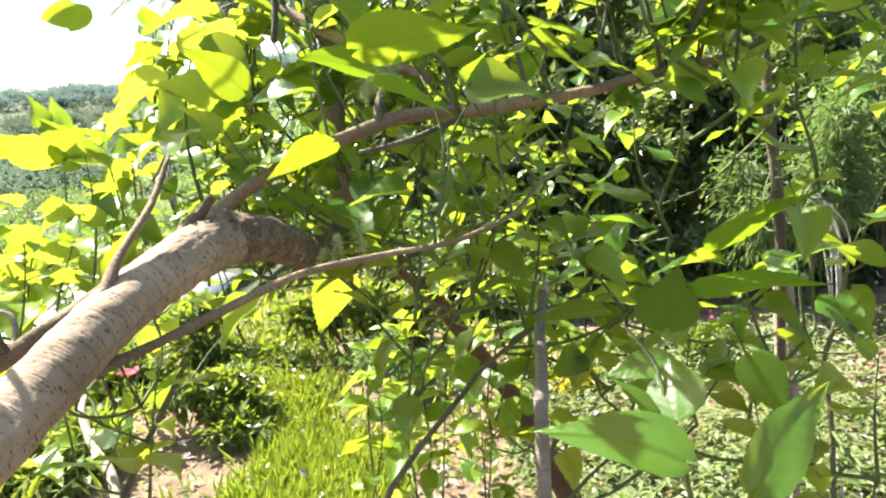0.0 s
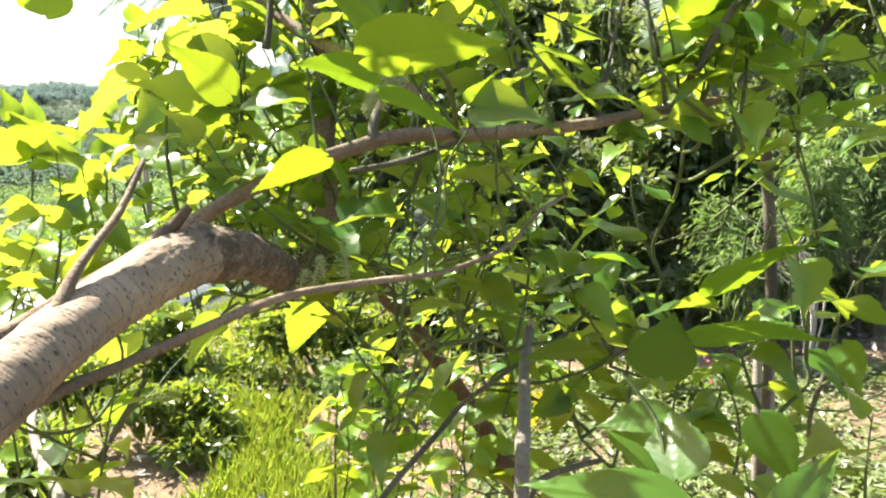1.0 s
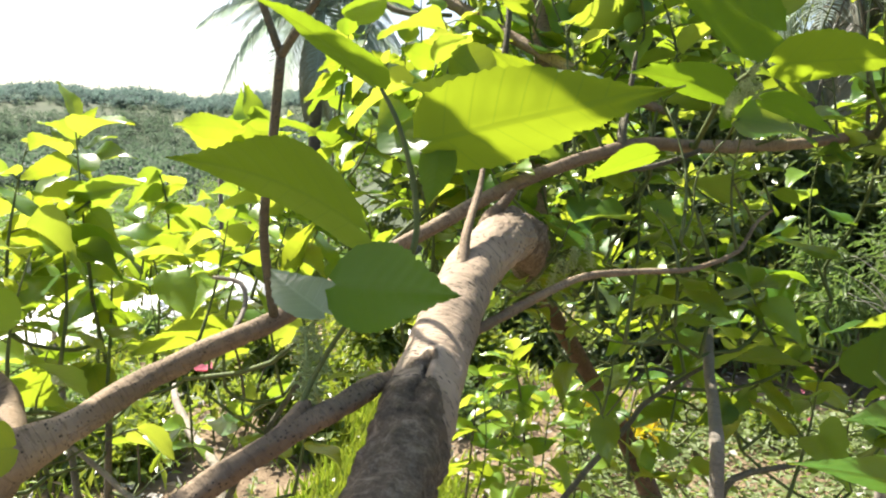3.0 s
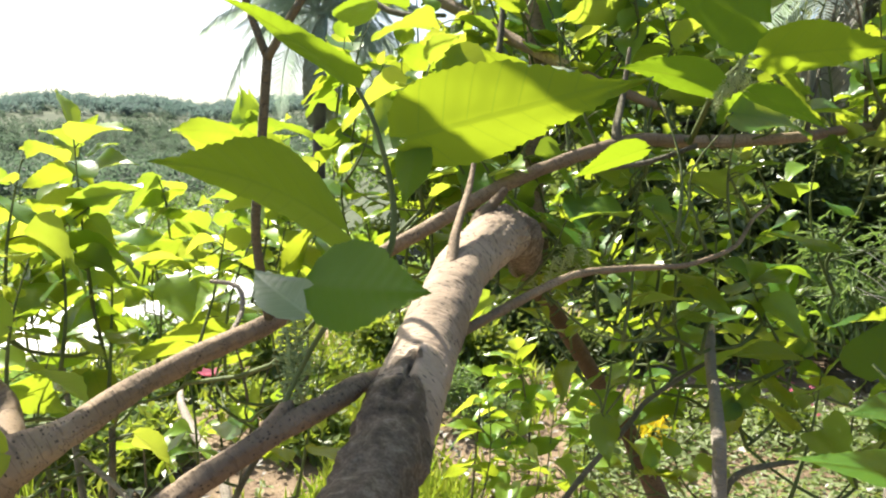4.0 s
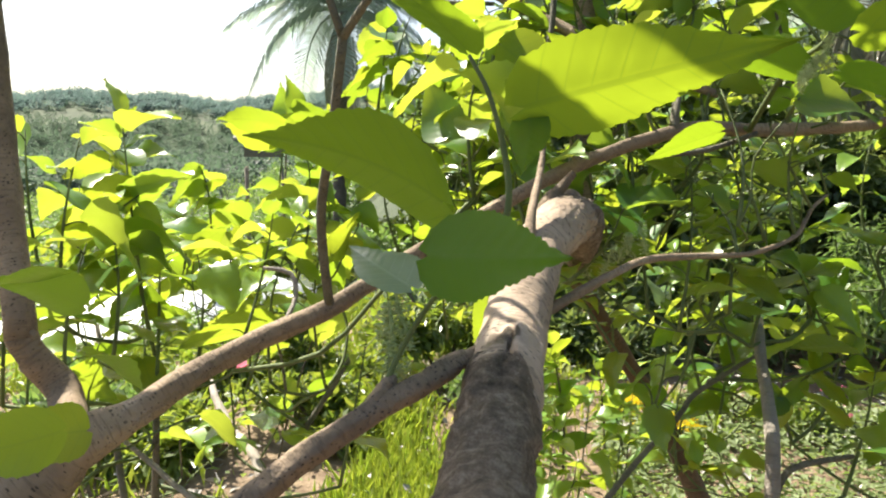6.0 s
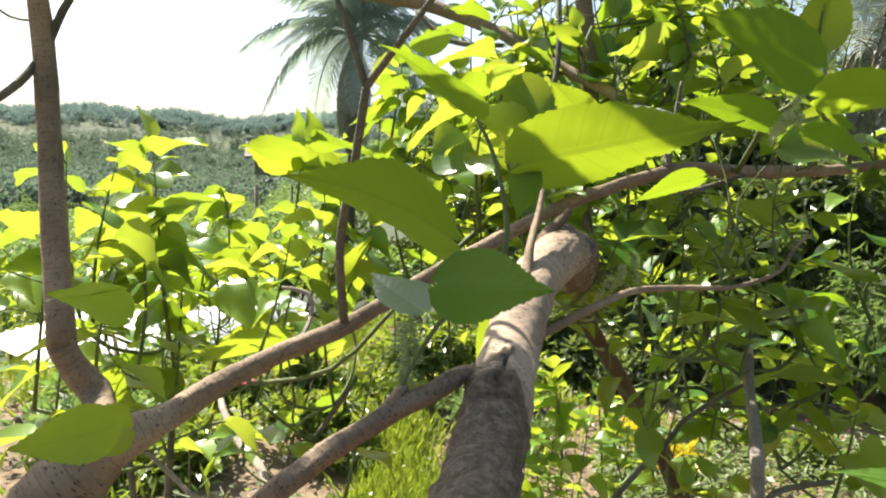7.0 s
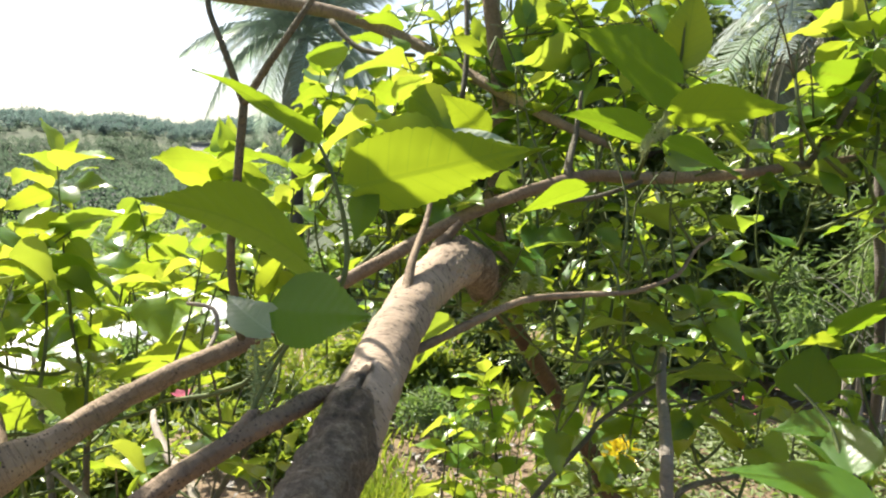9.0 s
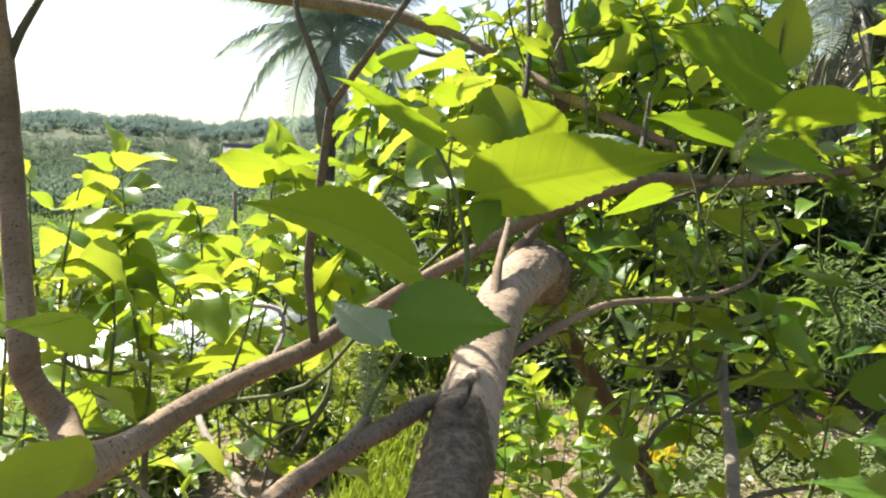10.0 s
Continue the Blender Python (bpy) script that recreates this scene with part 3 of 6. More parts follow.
woods("ridge_woods", 2600, (440, 545), (3.5, 7.5), 95, 0.15, RIDGE_HAZED, "woods along the far ridge, greyed by haze in the leaf colour")
woods("slope_woods", 520, (395, 445), (2.0, 5.0), 110, 0.13, WOODS_HAZED, "scattered trees on the pale far slope", 0.5)
woods("valley_woods", 1500, (293, 400), (4.5, 9.0), 170, 0.1, WOODS_HAZED, "rounded green trees across the valley", 0.55)
woods("middle_woods", 1100, (118, 292), (4.0, 8.0), 130, 0.11, WOODS_HAZED, "dark green trees on the valley floor", 0.55)
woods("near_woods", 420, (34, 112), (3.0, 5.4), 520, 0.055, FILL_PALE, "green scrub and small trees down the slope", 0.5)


# ---- stems: knees of each limb (x, y, z, radius) ----
LIMB_A = [(-0.55, -0.7, -0.06, 0.042), (-0.5, -0.5, 0.7, 0.034), (-0.37, -0.2, 1.2, 0.027), (-0.326, 0.091, 1.326, 0.0245), (-0.316, 0.27, 1.343, 0.0236), (-0.312, 0.351, 1.355, 0.0256), (-0.307, 0.436, 1.37, 0.0255), (-0.297, 0.531, 1.395, 0.0254), (-0.284, 0.617, 1.413, 0.0262), (-0.252, 0.717, 1.43, 0.0285), (-0.228, 0.833, 1.412, 0.0275), (-0.214, 1.041, 1.343, 0.023), (-0.19, 1.215, 1.357, 0.022)]
LIMB_CB = [(-0.76, 0.56, 1.2, 0.0235), (-0.717, 0.612, 1.22, 0.0175), (-0.665, 0.681, 1.253, 0.0145), (-0.588, 0.723, 1.291, 0.0128), (-0.533, 0.764, 1.313, 0.0118), (-0.442, 0.863, 1.367, 0.0107), (-0.346, 0.909, 1.422, 0.0106), (-0.235, 0.933, 1.483, 0.0095), (-0.075, 0.995, 1.537, 0.0098), (0.06, 1.073, 1.539, 0.0103), (0.217, 1.153, 1.547, 0.0095), (0.35, 1.235, 1.564, 0.009), (0.52, 1.363, 1.584, 0.0075), (0.708, 1.495, 1.622, 0.0063)]
LIMB_D = [(-0.9, 0.47, 0.75, 0.016), (-0.614, 0.299, 1.156, 0.012), (-0.46, 0.27, 1.305, 0.0078), (-0.432, 0.288, 1.328, 0.0075), (-0.389, 0.323, 1.353, 0.0076), (-0.347, 0.363, 1.371, 0.0075), (-0.323, 0.423, 1.369, 0.0047), (-0.251, 0.594, 1.372, 0.0047), (-0.17, 0.725, 1.385, 0.0045), (-0.091, 0.824, 1.378, 0.0041), (0.002, 0.903, 1.372, 0.0035), (0.09, 0.992, 1.386, 0.0034), (0.143, 1.078, 1.419, 0.0029), (0.204, 1.177, 1.435, 0.0024)]
TWIG_J = [(-0.536, 0.757, 1.315, 0.0064), (-0.527, 0.695, 1.428, 0.0056), (-0.494, 0.628, 1.523, 0.0048), (-0.473, 0.594, 1.61, 0.0048)]
TWIG_JL = [(-0.473, 0.594, 1.61, 0.0043), (-0.492, 0.584, 1.67, 0.0036), (-0.51, 0.595, 1.712, 0.0031), (-0.512, 0.615, 1.765, 0.0021)]
TWIG_JR = [(-0.473, 0.594, 1.61, 0.0043), (-0.434, 0.555, 1.645, 0.0037), (-0.39, 0.536, 1.696, 0.0031), (-0.37, 0.555, 1.735, 0.0021)]
LIMB_H = [(-0.875, 1.422, 1.93, 0.0171), (-0.579, 1.406, 1.886, 0.0148), (-0.397, 1.35, 1.818, 0.0127), (-0.258, 1.27, 1.735, 0.0111), (-0.109, 1.159, 1.645, 0.0098), (-0.013, 1.061, 1.592, 0.0061)]
TWIG_H = [(-0.554, 1.375, 1.856, 0.0072), (-0.48, 1.331, 1.79, 0.0058), (-0.366, 1.295, 1.774, 0.004)]
LIMB_F = [(-0.19, 1.215, 1.357, 0.0228), (-0.201, 1.262, 1.502, 0.0195), (-0.19, 1.265, 1.648, 0.0175), (-0.215, 1.253, 1.851, 0.016), (-0.244, 1.253, 2.042, 0.012)]
LIMB_E = [(-0.19, 1.215, 1.357, 0.0235), (-0.206, 1.48, 1.275, 0.022), (-0.113, 1.74, 1.1, 0.022), (0.015, 1.75, 0.9, 0.0225), (0.12, 1.75, 0.72, 0.025), (0.25, 1.7, 0.4, 0.034), (0.33, 1.68, -0.06, 0.045)]
TWIG_F2 = [(-0.265, 1.169, 1.679, 0.0052), (-0.259, 1.195, 1.763, 0.0052), (-0.264, 1.232, 1.884, 0.0043)]
TWIG_1 = [(-0.2965, 0.548, 1.405, 0.0125), (-0.296, 0.56, 1.421, 0.0066), (-0.293, 0.6, 1.452, 0.0042), (-0.285, 0.66, 1.486, 0.0036), (-0.28, 0.71, 1.53, 0.002)]
TWIG_2 = [(-0.275, 0.706, 1.434, 0.0165), (-0.273, 0.71, 1.452, 0.0098), (-0.262, 0.718, 1.464, 0.0068), (-0.247, 0.726, 1.482, 0.0044)]
TWIG_FORK = [(-0.088, 0.985, 1.532, 0.008), (-0.086, 1.0, 1.565, 0.0066), (-0.072, 1.045, 1.609, 0.005), (-0.064, 1.05, 1.68, 0.0026)]
TWIG_UNDER = [(-0.114, 0.939, 1.5, 0.0034), (-0.047, 0.96, 1.509, 0.0039), (0.031, 1.007, 1.533, 0.0036)]
TWIG_RUP = [(0.404, 1.27, 1.568, 0.0079), (0.483, 1.226, 1.726, 0.0069), (0.603, 1.291, 1.843, 0.0058), (0.721, 1.383, 1.991, 0.0042)]
LIMB_G = [(-0.903, 0.694, 1.273, 0.0185), (-0.94, 0.738, 1.411, 0.0175), (-0.978, 0.784, 1.559, 0.0165), (-1.007, 0.816, 1.688, 0.0155), (-1.014, 0.813, 1.807, 0.014), (-1.01, 0.819, 1.905, 0.0115)]
TWIG_G = [(-1.005, 0.814, 1.672, 0.0058), (-1.012, 0.77, 1.625, 0.0062), (-1.02, 0.72, 1.59, 0.006)]
TWIG_G2 = [(-1.005, 0.814, 1.672, 0.0068), (-0.985, 0.83, 1.735, 0.006), (-0.965, 0.86, 1.8, 0.0045)]
STUB = [(-0.765, 0.575, 1.185, 0.0225), (-0.838, 0.68, 1.19, 0.0215), (-0.868, 0.71, 1.213, 0.02), (-0.89, 0.702, 1.245, 0.019), (-0.905, 0.694, 1.28, 0.018)]
TRUNK_L = [(-0.95, 0.42, -0.06, 0.075), (-0.93, 0.45, 0.5, 0.068), (-0.89, 0.49, 0.85, 0.062), (-0.85, 0.515, 1.06, 0.055), (-0.8, 0.535, 1.15, 0.042), (-0.755, 0.565, 1.2, 0.028), (-0.717, 0.612, 1.22, 0.0165)]
STUMP = [(0.162, 1.331, 1.169, 0.0092), (0.142, 1.25, 1.13, 0.0102), (0.13, 1.16, 1.075, 0.0112), (0.114, 1.067, 0.98, 0.0122), (0.1, 1.01, 0.6, 0.0141), (0.09, 0.96, -0.06, 0.0178)]
LOW_TWIG = [(0.147, 1.3, 1.114, 0.004), (0.031, 1.25, 1.053, 0.0048), (-0.012, 1.193, 1.028, 0.0052), (-0.121, 1.105, 0.939, 0.0054), (-0.17, 1.066, 0.855, 0.0058), (-0.208, 1.043, 0.513, 0.0083), (-0.222, 1.044, -0.06, 0.0112)]
STUMP_R = [(0.112, 1.06, 0.93, 0.0086), (0.15, 1.09, 0.985, 0.0061), (0.25, 1.1, 1.01, 0.0043)]
DEAD = [(-0.688, 0.934, 1.327, 0.0029), (-0.645, 0.934, 1.32, 0.0038), (-0.633, 0.915, 1.286, 0.0041), (-0.63, 0.85, 1.262, 0.0033)]
DEAD_LOW = [(-1.06, 1.141, 0.943, 0.005), (-0.989, 1.133, 0.894, 0.0064), (-0.907, 1.115, 0.845, 0.0058), (-0.559, 1.107, 0.63, 0.006), (-0.221, 1.108, 0.22, 0.007), (-0.083, 1.097, -0.05, 0.009)]
PALE = [(-1.495, 2.451, 0.591, 0.009), (-1.381, 2.223, 0.623, 0.013), (-1.215, 1.982, 0.605, 0.0145), (-1.052, 1.774, 0.611, 0.015), (-0.95, 1.6, 0.52, 0.016), (-0.84, 1.45, 0.25, 0.02), (-0.74, 1.3, -0.06, 0.03)]
POST_R = [(0.7, 1.6, 1.95, 0.006), (0.704, 1.584, 1.624, 0.0098), (0.705, 1.564, 1.455, 0.0124), (0.718, 1.555, 1.292, 0.0126), (0.729, 1.555, 1.096, 0.011), (0.725, 1.549, 0.879, 0.0099), (0.72, 1.55, 0.4, 0.013), (0.72, 1.55, -0.06, 0.017)]
POST_FAR = [(1.064, 2.344, 0.929, 0.0135), (1.046, 2.292, 0.684, 0.0155), (1.036, 2.247, 0.475, 0.0174), (1.03, 2.22, 0.2, 0.018), (1.03, 2.2, -0.06, 0.02)]
POST_FAR2 = [(1.106, 2.34, 0.906, 0.0116), (1.091, 2.294, 0.689, 0.0135), (1.08, 2.251, 0.49, 0.0155), (1.075, 2.23, 0.2, 0.017), (1.07, 2.22, -0.06, 0.019)]
THIN_R = [(0.833, 1.477, 1.105, 0.0049), (0.803, 1.456, 1.012, 0.0055), (0.764, 1.434, 0.907, 0.0055), (0.77, 1.405, 0.774, 0.0061), (0.78, 1.4, 0.3, 0.008), (0.78, 1.4, -0.06, 0.01)]
STEM_S1 = [(-0.382, 0.336, 1.366, 0.0022), (-0.372, 0.342, 1.39, 0.0017), (-0.35, 0.335, 1.425, 0.0016), (-0.322, 0.322, 1.452, 0.0017), (-0.31, 0.32, 1.475, 0.002), (-0.312, 0.329, 1.506, 0.0018), (-0.322, 0.335, 1.54, 0.0014), (-0.334, 0.342, 1.562, 0.0011)]
# two unseen overhead limbs, added to carry the shading leaves
SHADE_BOUGH_LEFT = [(-1.01, 0.819, 1.905, 0.0095), (-0.88, 0.77, 1.99, 0.007), (-0.7, 0.64, 2.0, 0.005), (-0.55, 0.52, 1.97, 0.003)]
SHADE_BOUGH_MIDDLE = [(-0.244, 1.253, 2.042, 0.0115), (-0.34, 1.06, 2.13, 0.008), (-0.38, 0.88, 2.13, 0.005), (-0.33, 0.78, 2.08, 0.003)]
STEM_R1 = [(0.3, 0.75, -0.06, 0.014), (0.29, 0.72, 0.5, 0.01), (0.262, 0.705, 0.95, 0.005), (0.25, 0.707, 1.077, 0.0035), (0.239, 0.714, 1.15, 0.0031), (0.23, 0.723, 1.194, 0.0028), (0.226, 0.756, 1.235, 0.0023), (0.202, 0.803, 1.269, 0.002)]
STEM_C6 = [(0.026, 1.024, 1.538, 0.0046), (0.012, 0.853, 1.603, 0.0035), (-0.02, 0.651, 1.615, 0.0025), (-0.021, 0.615, 1.657, 0.0017), (-0.021, 0.604, 1.7, 0.0011)]
LEFT_SHOOTS = [(-0.98, 1.1, 1.24, -1.06, 1.2, 1.57, 8, 0.135), (-1.03, 0.95, 1.22, -0.98, 0.95, 1.52, 6, 0.105), (-1.03, 1.4, 1.02, -1.05, 1.41, 1.36, 7, 0.135), (-0.95, 0.95, 1.16, -0.99, 1.02, 1.43, 6, 0.105), (-0.99, 1.58, 0.9, -0.96, 1.57, 1.3, 9, 0.135), (-1.03, 1.7, 0.9, -1.1, 1.74, 1.4, 11, 0.135), (-0.95, 1.08, 1.08, -0.98, 1.17, 1.34, 6, 0.135), (-0.94, 0.82, 1.14, -0.92, 0.86, 1.37, 5, 0.105), (-0.73, 1.4, 0.97, -0.72, 1.43, 1.38, 9, 0.135), (-1.11, 1.28, 0.91, -1.16, 1.39, 1.2, 7, 0.135), (-1.05, 1.05, 0.93, -1.04, 1.07, 1.18, 5, 0.135)]
LEFT_SHOOTS_B = [(-1.04, 1.61, 0.70, -1.14, 1.71, 1.13, 10, 0.135), (-0.74, 1.54, 1.15, -0.77, 1.53, 1.58, 9, 0.135), (-1.06, 0.96, 1.25, -1.07, 0.95, 1.53, 6, 0.135), (-1.09, 0.88, 1.11, -1.04, 0.86, 1.41, 6, 0.135), (-1.09, 0.92, 0.97, -1.05, 0.92, 1.26, 6, 0.135), (-0.65, 1.21, 0.84, -0.61, 1.29, 1.13, 7, 0.120), (-0.80, 1.40, 1.19, -0.81, 1.53, 1.53, 8, 0.120), (-0.81, 1.09, 1.11, -0.76, 1.18, 1.39, 7, 0.120), (-0.81, 1.27, 1.03, -0.75, 1.34, 1.38, 8, 0.120), (-0.38, 1.05, 1.43, -0.37, 1.08, 1.67, 5, 0.120), (-0.39, 1.25, 1.41, -0.32, 1.25, 1.69, 6, 0.120)]
LEFT_SHOOTS += LEFT_SHOOTS_B
TOP_SHOOTS = [(-0.64, 1.53, 1.57, -0.62, 1.56, 1.78, 5, 0.115), (-0.59, 1.54, 1.61, -0.56, 1.57, 1.82, 5, 0.115), (-0.45, 1.60, 1.46, -0.49, 1.57, 1.77, 7, 0.115), (-0.42, 1.43, 1.45, -0.40, 1.49, 1.71, 6, 0.115), (-0.37, 1.37, 1.69, -0.35, 1.43, 1.89, 5, 0.115), (-0.09, 1.30, 1.56, -0.14, 1.27, 1.81, 6, 0.115), (0.03, 1.16, 1.61, 0.00, 1.20, 1.79, 4, 0.115), (-0.45, 1.63, 1.62, -0.46, 1.59, 1.92, 7, 0.115), (-0.22, 1.69, 1.72, -0.27, 1.68, 1.94, 5, 0.115), (-0.13, 1.10, 1.39, -0.15, 1.17, 1.59, 5, 0.115), (-0.40, 1.29, 1.44, -0.40, 1.24, 1.62, 4, 0.115)]
TOP_SHOOTS_B = [(-0.46, 1.41, 1.28, -0.50, 1.46, 1.54, 6, 0.115), (-0.57, 1.50, 1.24, -0.60, 1.45, 1.52, 7, 0.115), (-0.39, 1.27, 1.28, -0.43, 1.30, 1.51, 5, 0.115), (-0.29, 1.01, 1.37, -0.31, 1.07, 1.55, 4, 0.115), (-0.22, 1.07, 1.32, -0.21, 1.16, 1.55, 6, 0.115), (-0.03, 1.06, 1.49, 0.01, 1.10, 1.69, 5, 0.115), (-0.11, 1.33, 1.73, -0.11, 1.37, 1.96, 5, 0.115)]
TOP_SHOOTS += TOP_SHOOTS_B
RIGHT_SHOOTS = [(0.27, 1.36, 1.18, 0.23, 1.33, 1.46, 7, 0.120), (0.46, 1.48, 1.22, 0.38, 1.43, 1.52, 8, 0.120), (0.45, 1.34, 1.51, 0.45, 1.29, 1.73, 6, 0.120), (0.50, 1.22, 1.55, 0.51, 1.31, 1.82, 7, 0.120), (0.50, 1.20, 1.50, 0.49, 1.21, 1.68, 5, 0.120), (0.34, 1.16, 1.64, 0.35, 1.22, 1.80, 4, 0.120), (0.36, 1.51, 1.02, 0.35, 1.49, 1.36, 9, 0.120), (0.12, 1.24, 1.15, 0.15, 1.32, 1.41, 7, 0.120), (0.02, 1.22, 1.23, 0.02, 1.31, 1.40, 5, 0.120), (-0.08, 1.17, 1.23, -0.11, 1.23, 1.41, 5, 0.120), (0.56, 1.19, 1.02, 0.53, 1.25, 1.27, 7, 0.120)]
RIGHT_SHOOTS_B = [(0.68, 1.29, 1.33, 0.61, 1.28, 1.56, 6, 0.120), (0.69, 1.40, 1.47, 0.69, 1.39, 1.77, 8, 0.120), (0.63, 1.21, 1.13, 0.59, 1.26, 1.40, 7, 0.120), (0.66, 1.30, 1.05, 0.66, 1.35, 1.31, 6, 0.120), (0.80, 1.41, 1.03, 0.83, 1.42, 1.22, 4, 0.120), (0.68, 1.08, 0.85, 0.71, 1.14, 1.06, 5, 0.120), (0.52, 1.23, 0.90, 0.49, 1.23, 1.11, 5, 0.120), (0.28, 1.43, 0.89, 0.28, 1.47, 1.13, 6, 0.120), (0.40, 1.54, 0.97, 0.40, 1.57, 1.20, 6, 0.120), (0.23, 1.50, 0.99, 0.21, 1.49, 1.24, 6, 0.120), (0.08, 1.42, 1.01, 0.09, 1.50, 1.30, 7, 0.120)]
RIGHT_SHOOTS += RIGHT_SHOOTS_B
LOW_SHOOTS = [(-0.22, 1.97, 0.45, -0.2, 1.98, 0.94, 11, 0.105), (-0.35, 1.81, 0.39, -0.3, 1.88, 0.88, 12, 0.105), (-0.13, 1.89, 0.38, -0.07, 2.06, 0.87, 12, 0.105), (-0.01, 2.02, 0.15, 0.01, 1.97, 0.76, 14, 0.105), (-0.18, 1.85, 0.24, -0.2, 1.8, 0.78, 12, 0.105), (0.0, 2.03, 0.24, 0.06, 2.14, 0.83, 14, 0.105)]
STUMP_SHOOTS = [(0.26, 1.14, 0.92, 0.33, 1.22, 1.13, 6, 0.125), (0.12, 1.33, 1.09, 0.08, 1.38, 1.23, 4, 0.125), (0.32, 1.33, 1.11, 0.22, 1.31, 1.28, 5, 0.125), (0.44, 1.28, 0.88, 0.44, 1.30, 1.07, 5, 0.125)]
TREE_LEFT_LEAVES = [  # stalk end, tip, facing
    ((-0.302, 0.326, 1.532), (-0.184, 0.251, 1.558), (0.24, 0.81, 0.54), 0.38, 0.09),
    ((-0.353, 0.374, 1.476), (-0.496, 0.404, 1.517), (0.13, 0.63, 0.77), 0.69, 0.32),
    ((-0.353, 0.311, 1.451), (-0.279, 0.235, 1.464), (0.49, 0.80, -0.35), 0.46, 0.10),
    # pale colour stands in for the sky's sheen on this leaf
    ((-0.368, 0.343, 1.427), (-0.418, 0.393, 1.443), (-0.08, -0.44, 0.89), 0.50, 0.15, UNDERSIDE_SHEEN),
    ((-0.334, 0.319, 1.562), (-0.389, 0.266, 1.599), (0.32, 0.36, 0.88), 0.40, 0.20),
    # small added leaf, pale for the sun's glint on the first leaf's edge
    ((-0.241, 0.314, 1.566), (-0.200, 0.303, 1.561), (-0.48, -0.57, 0.70), 0.35, 0.05, UNDERSIDE_SHEEN),
    ((-0.299, 0.330, 1.529), (-0.303, 0.312, 1.495), (0.30, 0.80, 0.10), 0.62, 0.10),
    ((-0.764, 1.192, 1.158), (-0.933, 1.133, 1.135), (-0.45, 0.6, 0.65)),
    ((-0.104, 0.688, 1.527), (-0.178, 0.696, 1.495), (-0.45, 0.6, 0.66), 0.55, 0.12),
    ((-0.613, 0.357, 1.315), (-0.674, 0.316, 1.307), (0.55, -0.83, -0.03)),
    ((-0.704, 0.524, 1.362), (-0.762, 0.482, 1.393), (-0.28, 0.78, 0.55)),
    ((-0.658, 0.450, 1.274), (-0.704, 0.398, 1.285), (0.74, -0.6, 0.31)),
    ((-0.692, 0.498, 1.398), (-0.745, 0.452, 1.390), (-0.3, 0.17, 0.94)),
]
TREE_MIDDLE_LEAVES = [  # stalk end, tip, facing
    ((-0.040, 0.556, 1.632), (-0.129, 0.652, 1.702), (0.79, 0.43, 0.43), 0.5),
    ((-0.045, 0.528, 1.601), (0.050, 0.496, 1.604), (0.18, 0.61, 0.77), 0.53),
    ((-0.039, 0.572, 1.576), (0.022, 0.559, 1.544), (0.21, 0.34, 0.92), 0.59, 0.15),
    ((-0.038, 0.652, 1.585), (-0.133, 0.710, 1.612), (0.43, 0.32, 0.84), 0.61),
    ((-0.020, 0.612, 1.657), (-0.017, 0.588, 1.729), (0.4, 0.9, 0.2)),
    ((-0.334, 1.052, 1.531), (-0.334, 1.066, 1.597), (-0.45, 0.75, 0.45)),
    ((-0.341, 1.040, 1.664), (-0.260, 0.984, 1.588), (-0.2, 0.8, 0.5)),
    ((-0.432, 1.131, 1.527), (-0.475, 1.193, 1.630), (-0.2, 0.8, 0.4)),
    ((-0.468, 0.915, 1.697), (-0.419, 0.839, 1.717), (-0.3, 0.6, 0.7)),
    ((-0.222, 0.811, 1.593), (-0.281, 0.794, 1.646), (-0.5, 0.6, 0.6), 0.6, 0.12),
    ((-0.334, 1.901, 1.105), (-0.435, 1.905, 0.939), (-0.3, 0.8, 0.4)),
]
BUSH_RIGHT_LEAVES = [  # stalk end, tip, facing
    # rows with MULBERRY are the sunlit ones, given the lighter, glossier leaf
    ((0.233, 0.701, 1.192), (0.250, 0.777, 1.238), (-0.58, -0.56, 0.59), 0.80, 0.13, MULBERRY),
    ((0.214, 0.712, 1.196), (0.170, 0.757, 1.224), (0.20, 0.10, 0.95), 0.46, 0.15, MULBERRY),
    ((0.218, 0.632, 1.179), (0.070, 0.711, 1.183), (0.18, -0.18, 0.97), 0.62, 0.30, MULBERRY),
    ((0.279, 0.597, 1.166), (0.403, 0.710, 1.215), (-0.31, -0.88, 0.36), 0.31, 0.11, MULBERRY),
    ((0.308, 0.991, 1.192), (0.345, 1.052, 1.270), (-0.45, -0.78, 0.43), 0.91, 0.12),
    ((0.462, 1.228, 1.249), (0.624, 1.178, 1.347), (-0.28, 0.67, 0.68), 0.55, 0.11),
    ((0.362, 1.029, 1.230), (0.537, 0.962, 1.247), (0.10, 0.55, 0.82), 0.62, 0.10),
    ((0.252, 0.790, 1.222), (0.168, 0.796, 1.206), (0.10, -0.45, 0.88), 0.55, 0.10, MULBERRY),
    ((0.241, 1.128, 1.187), (0.108, 1.048, 1.201), (-0.04, -0.35, 0.94), 0.38, 0.11),
    ((0.322, 0.715, 1.250), (0.345, 0.675, 1.185), (-0.50, -0.60, 0.60), 0.60, 0.10),
]
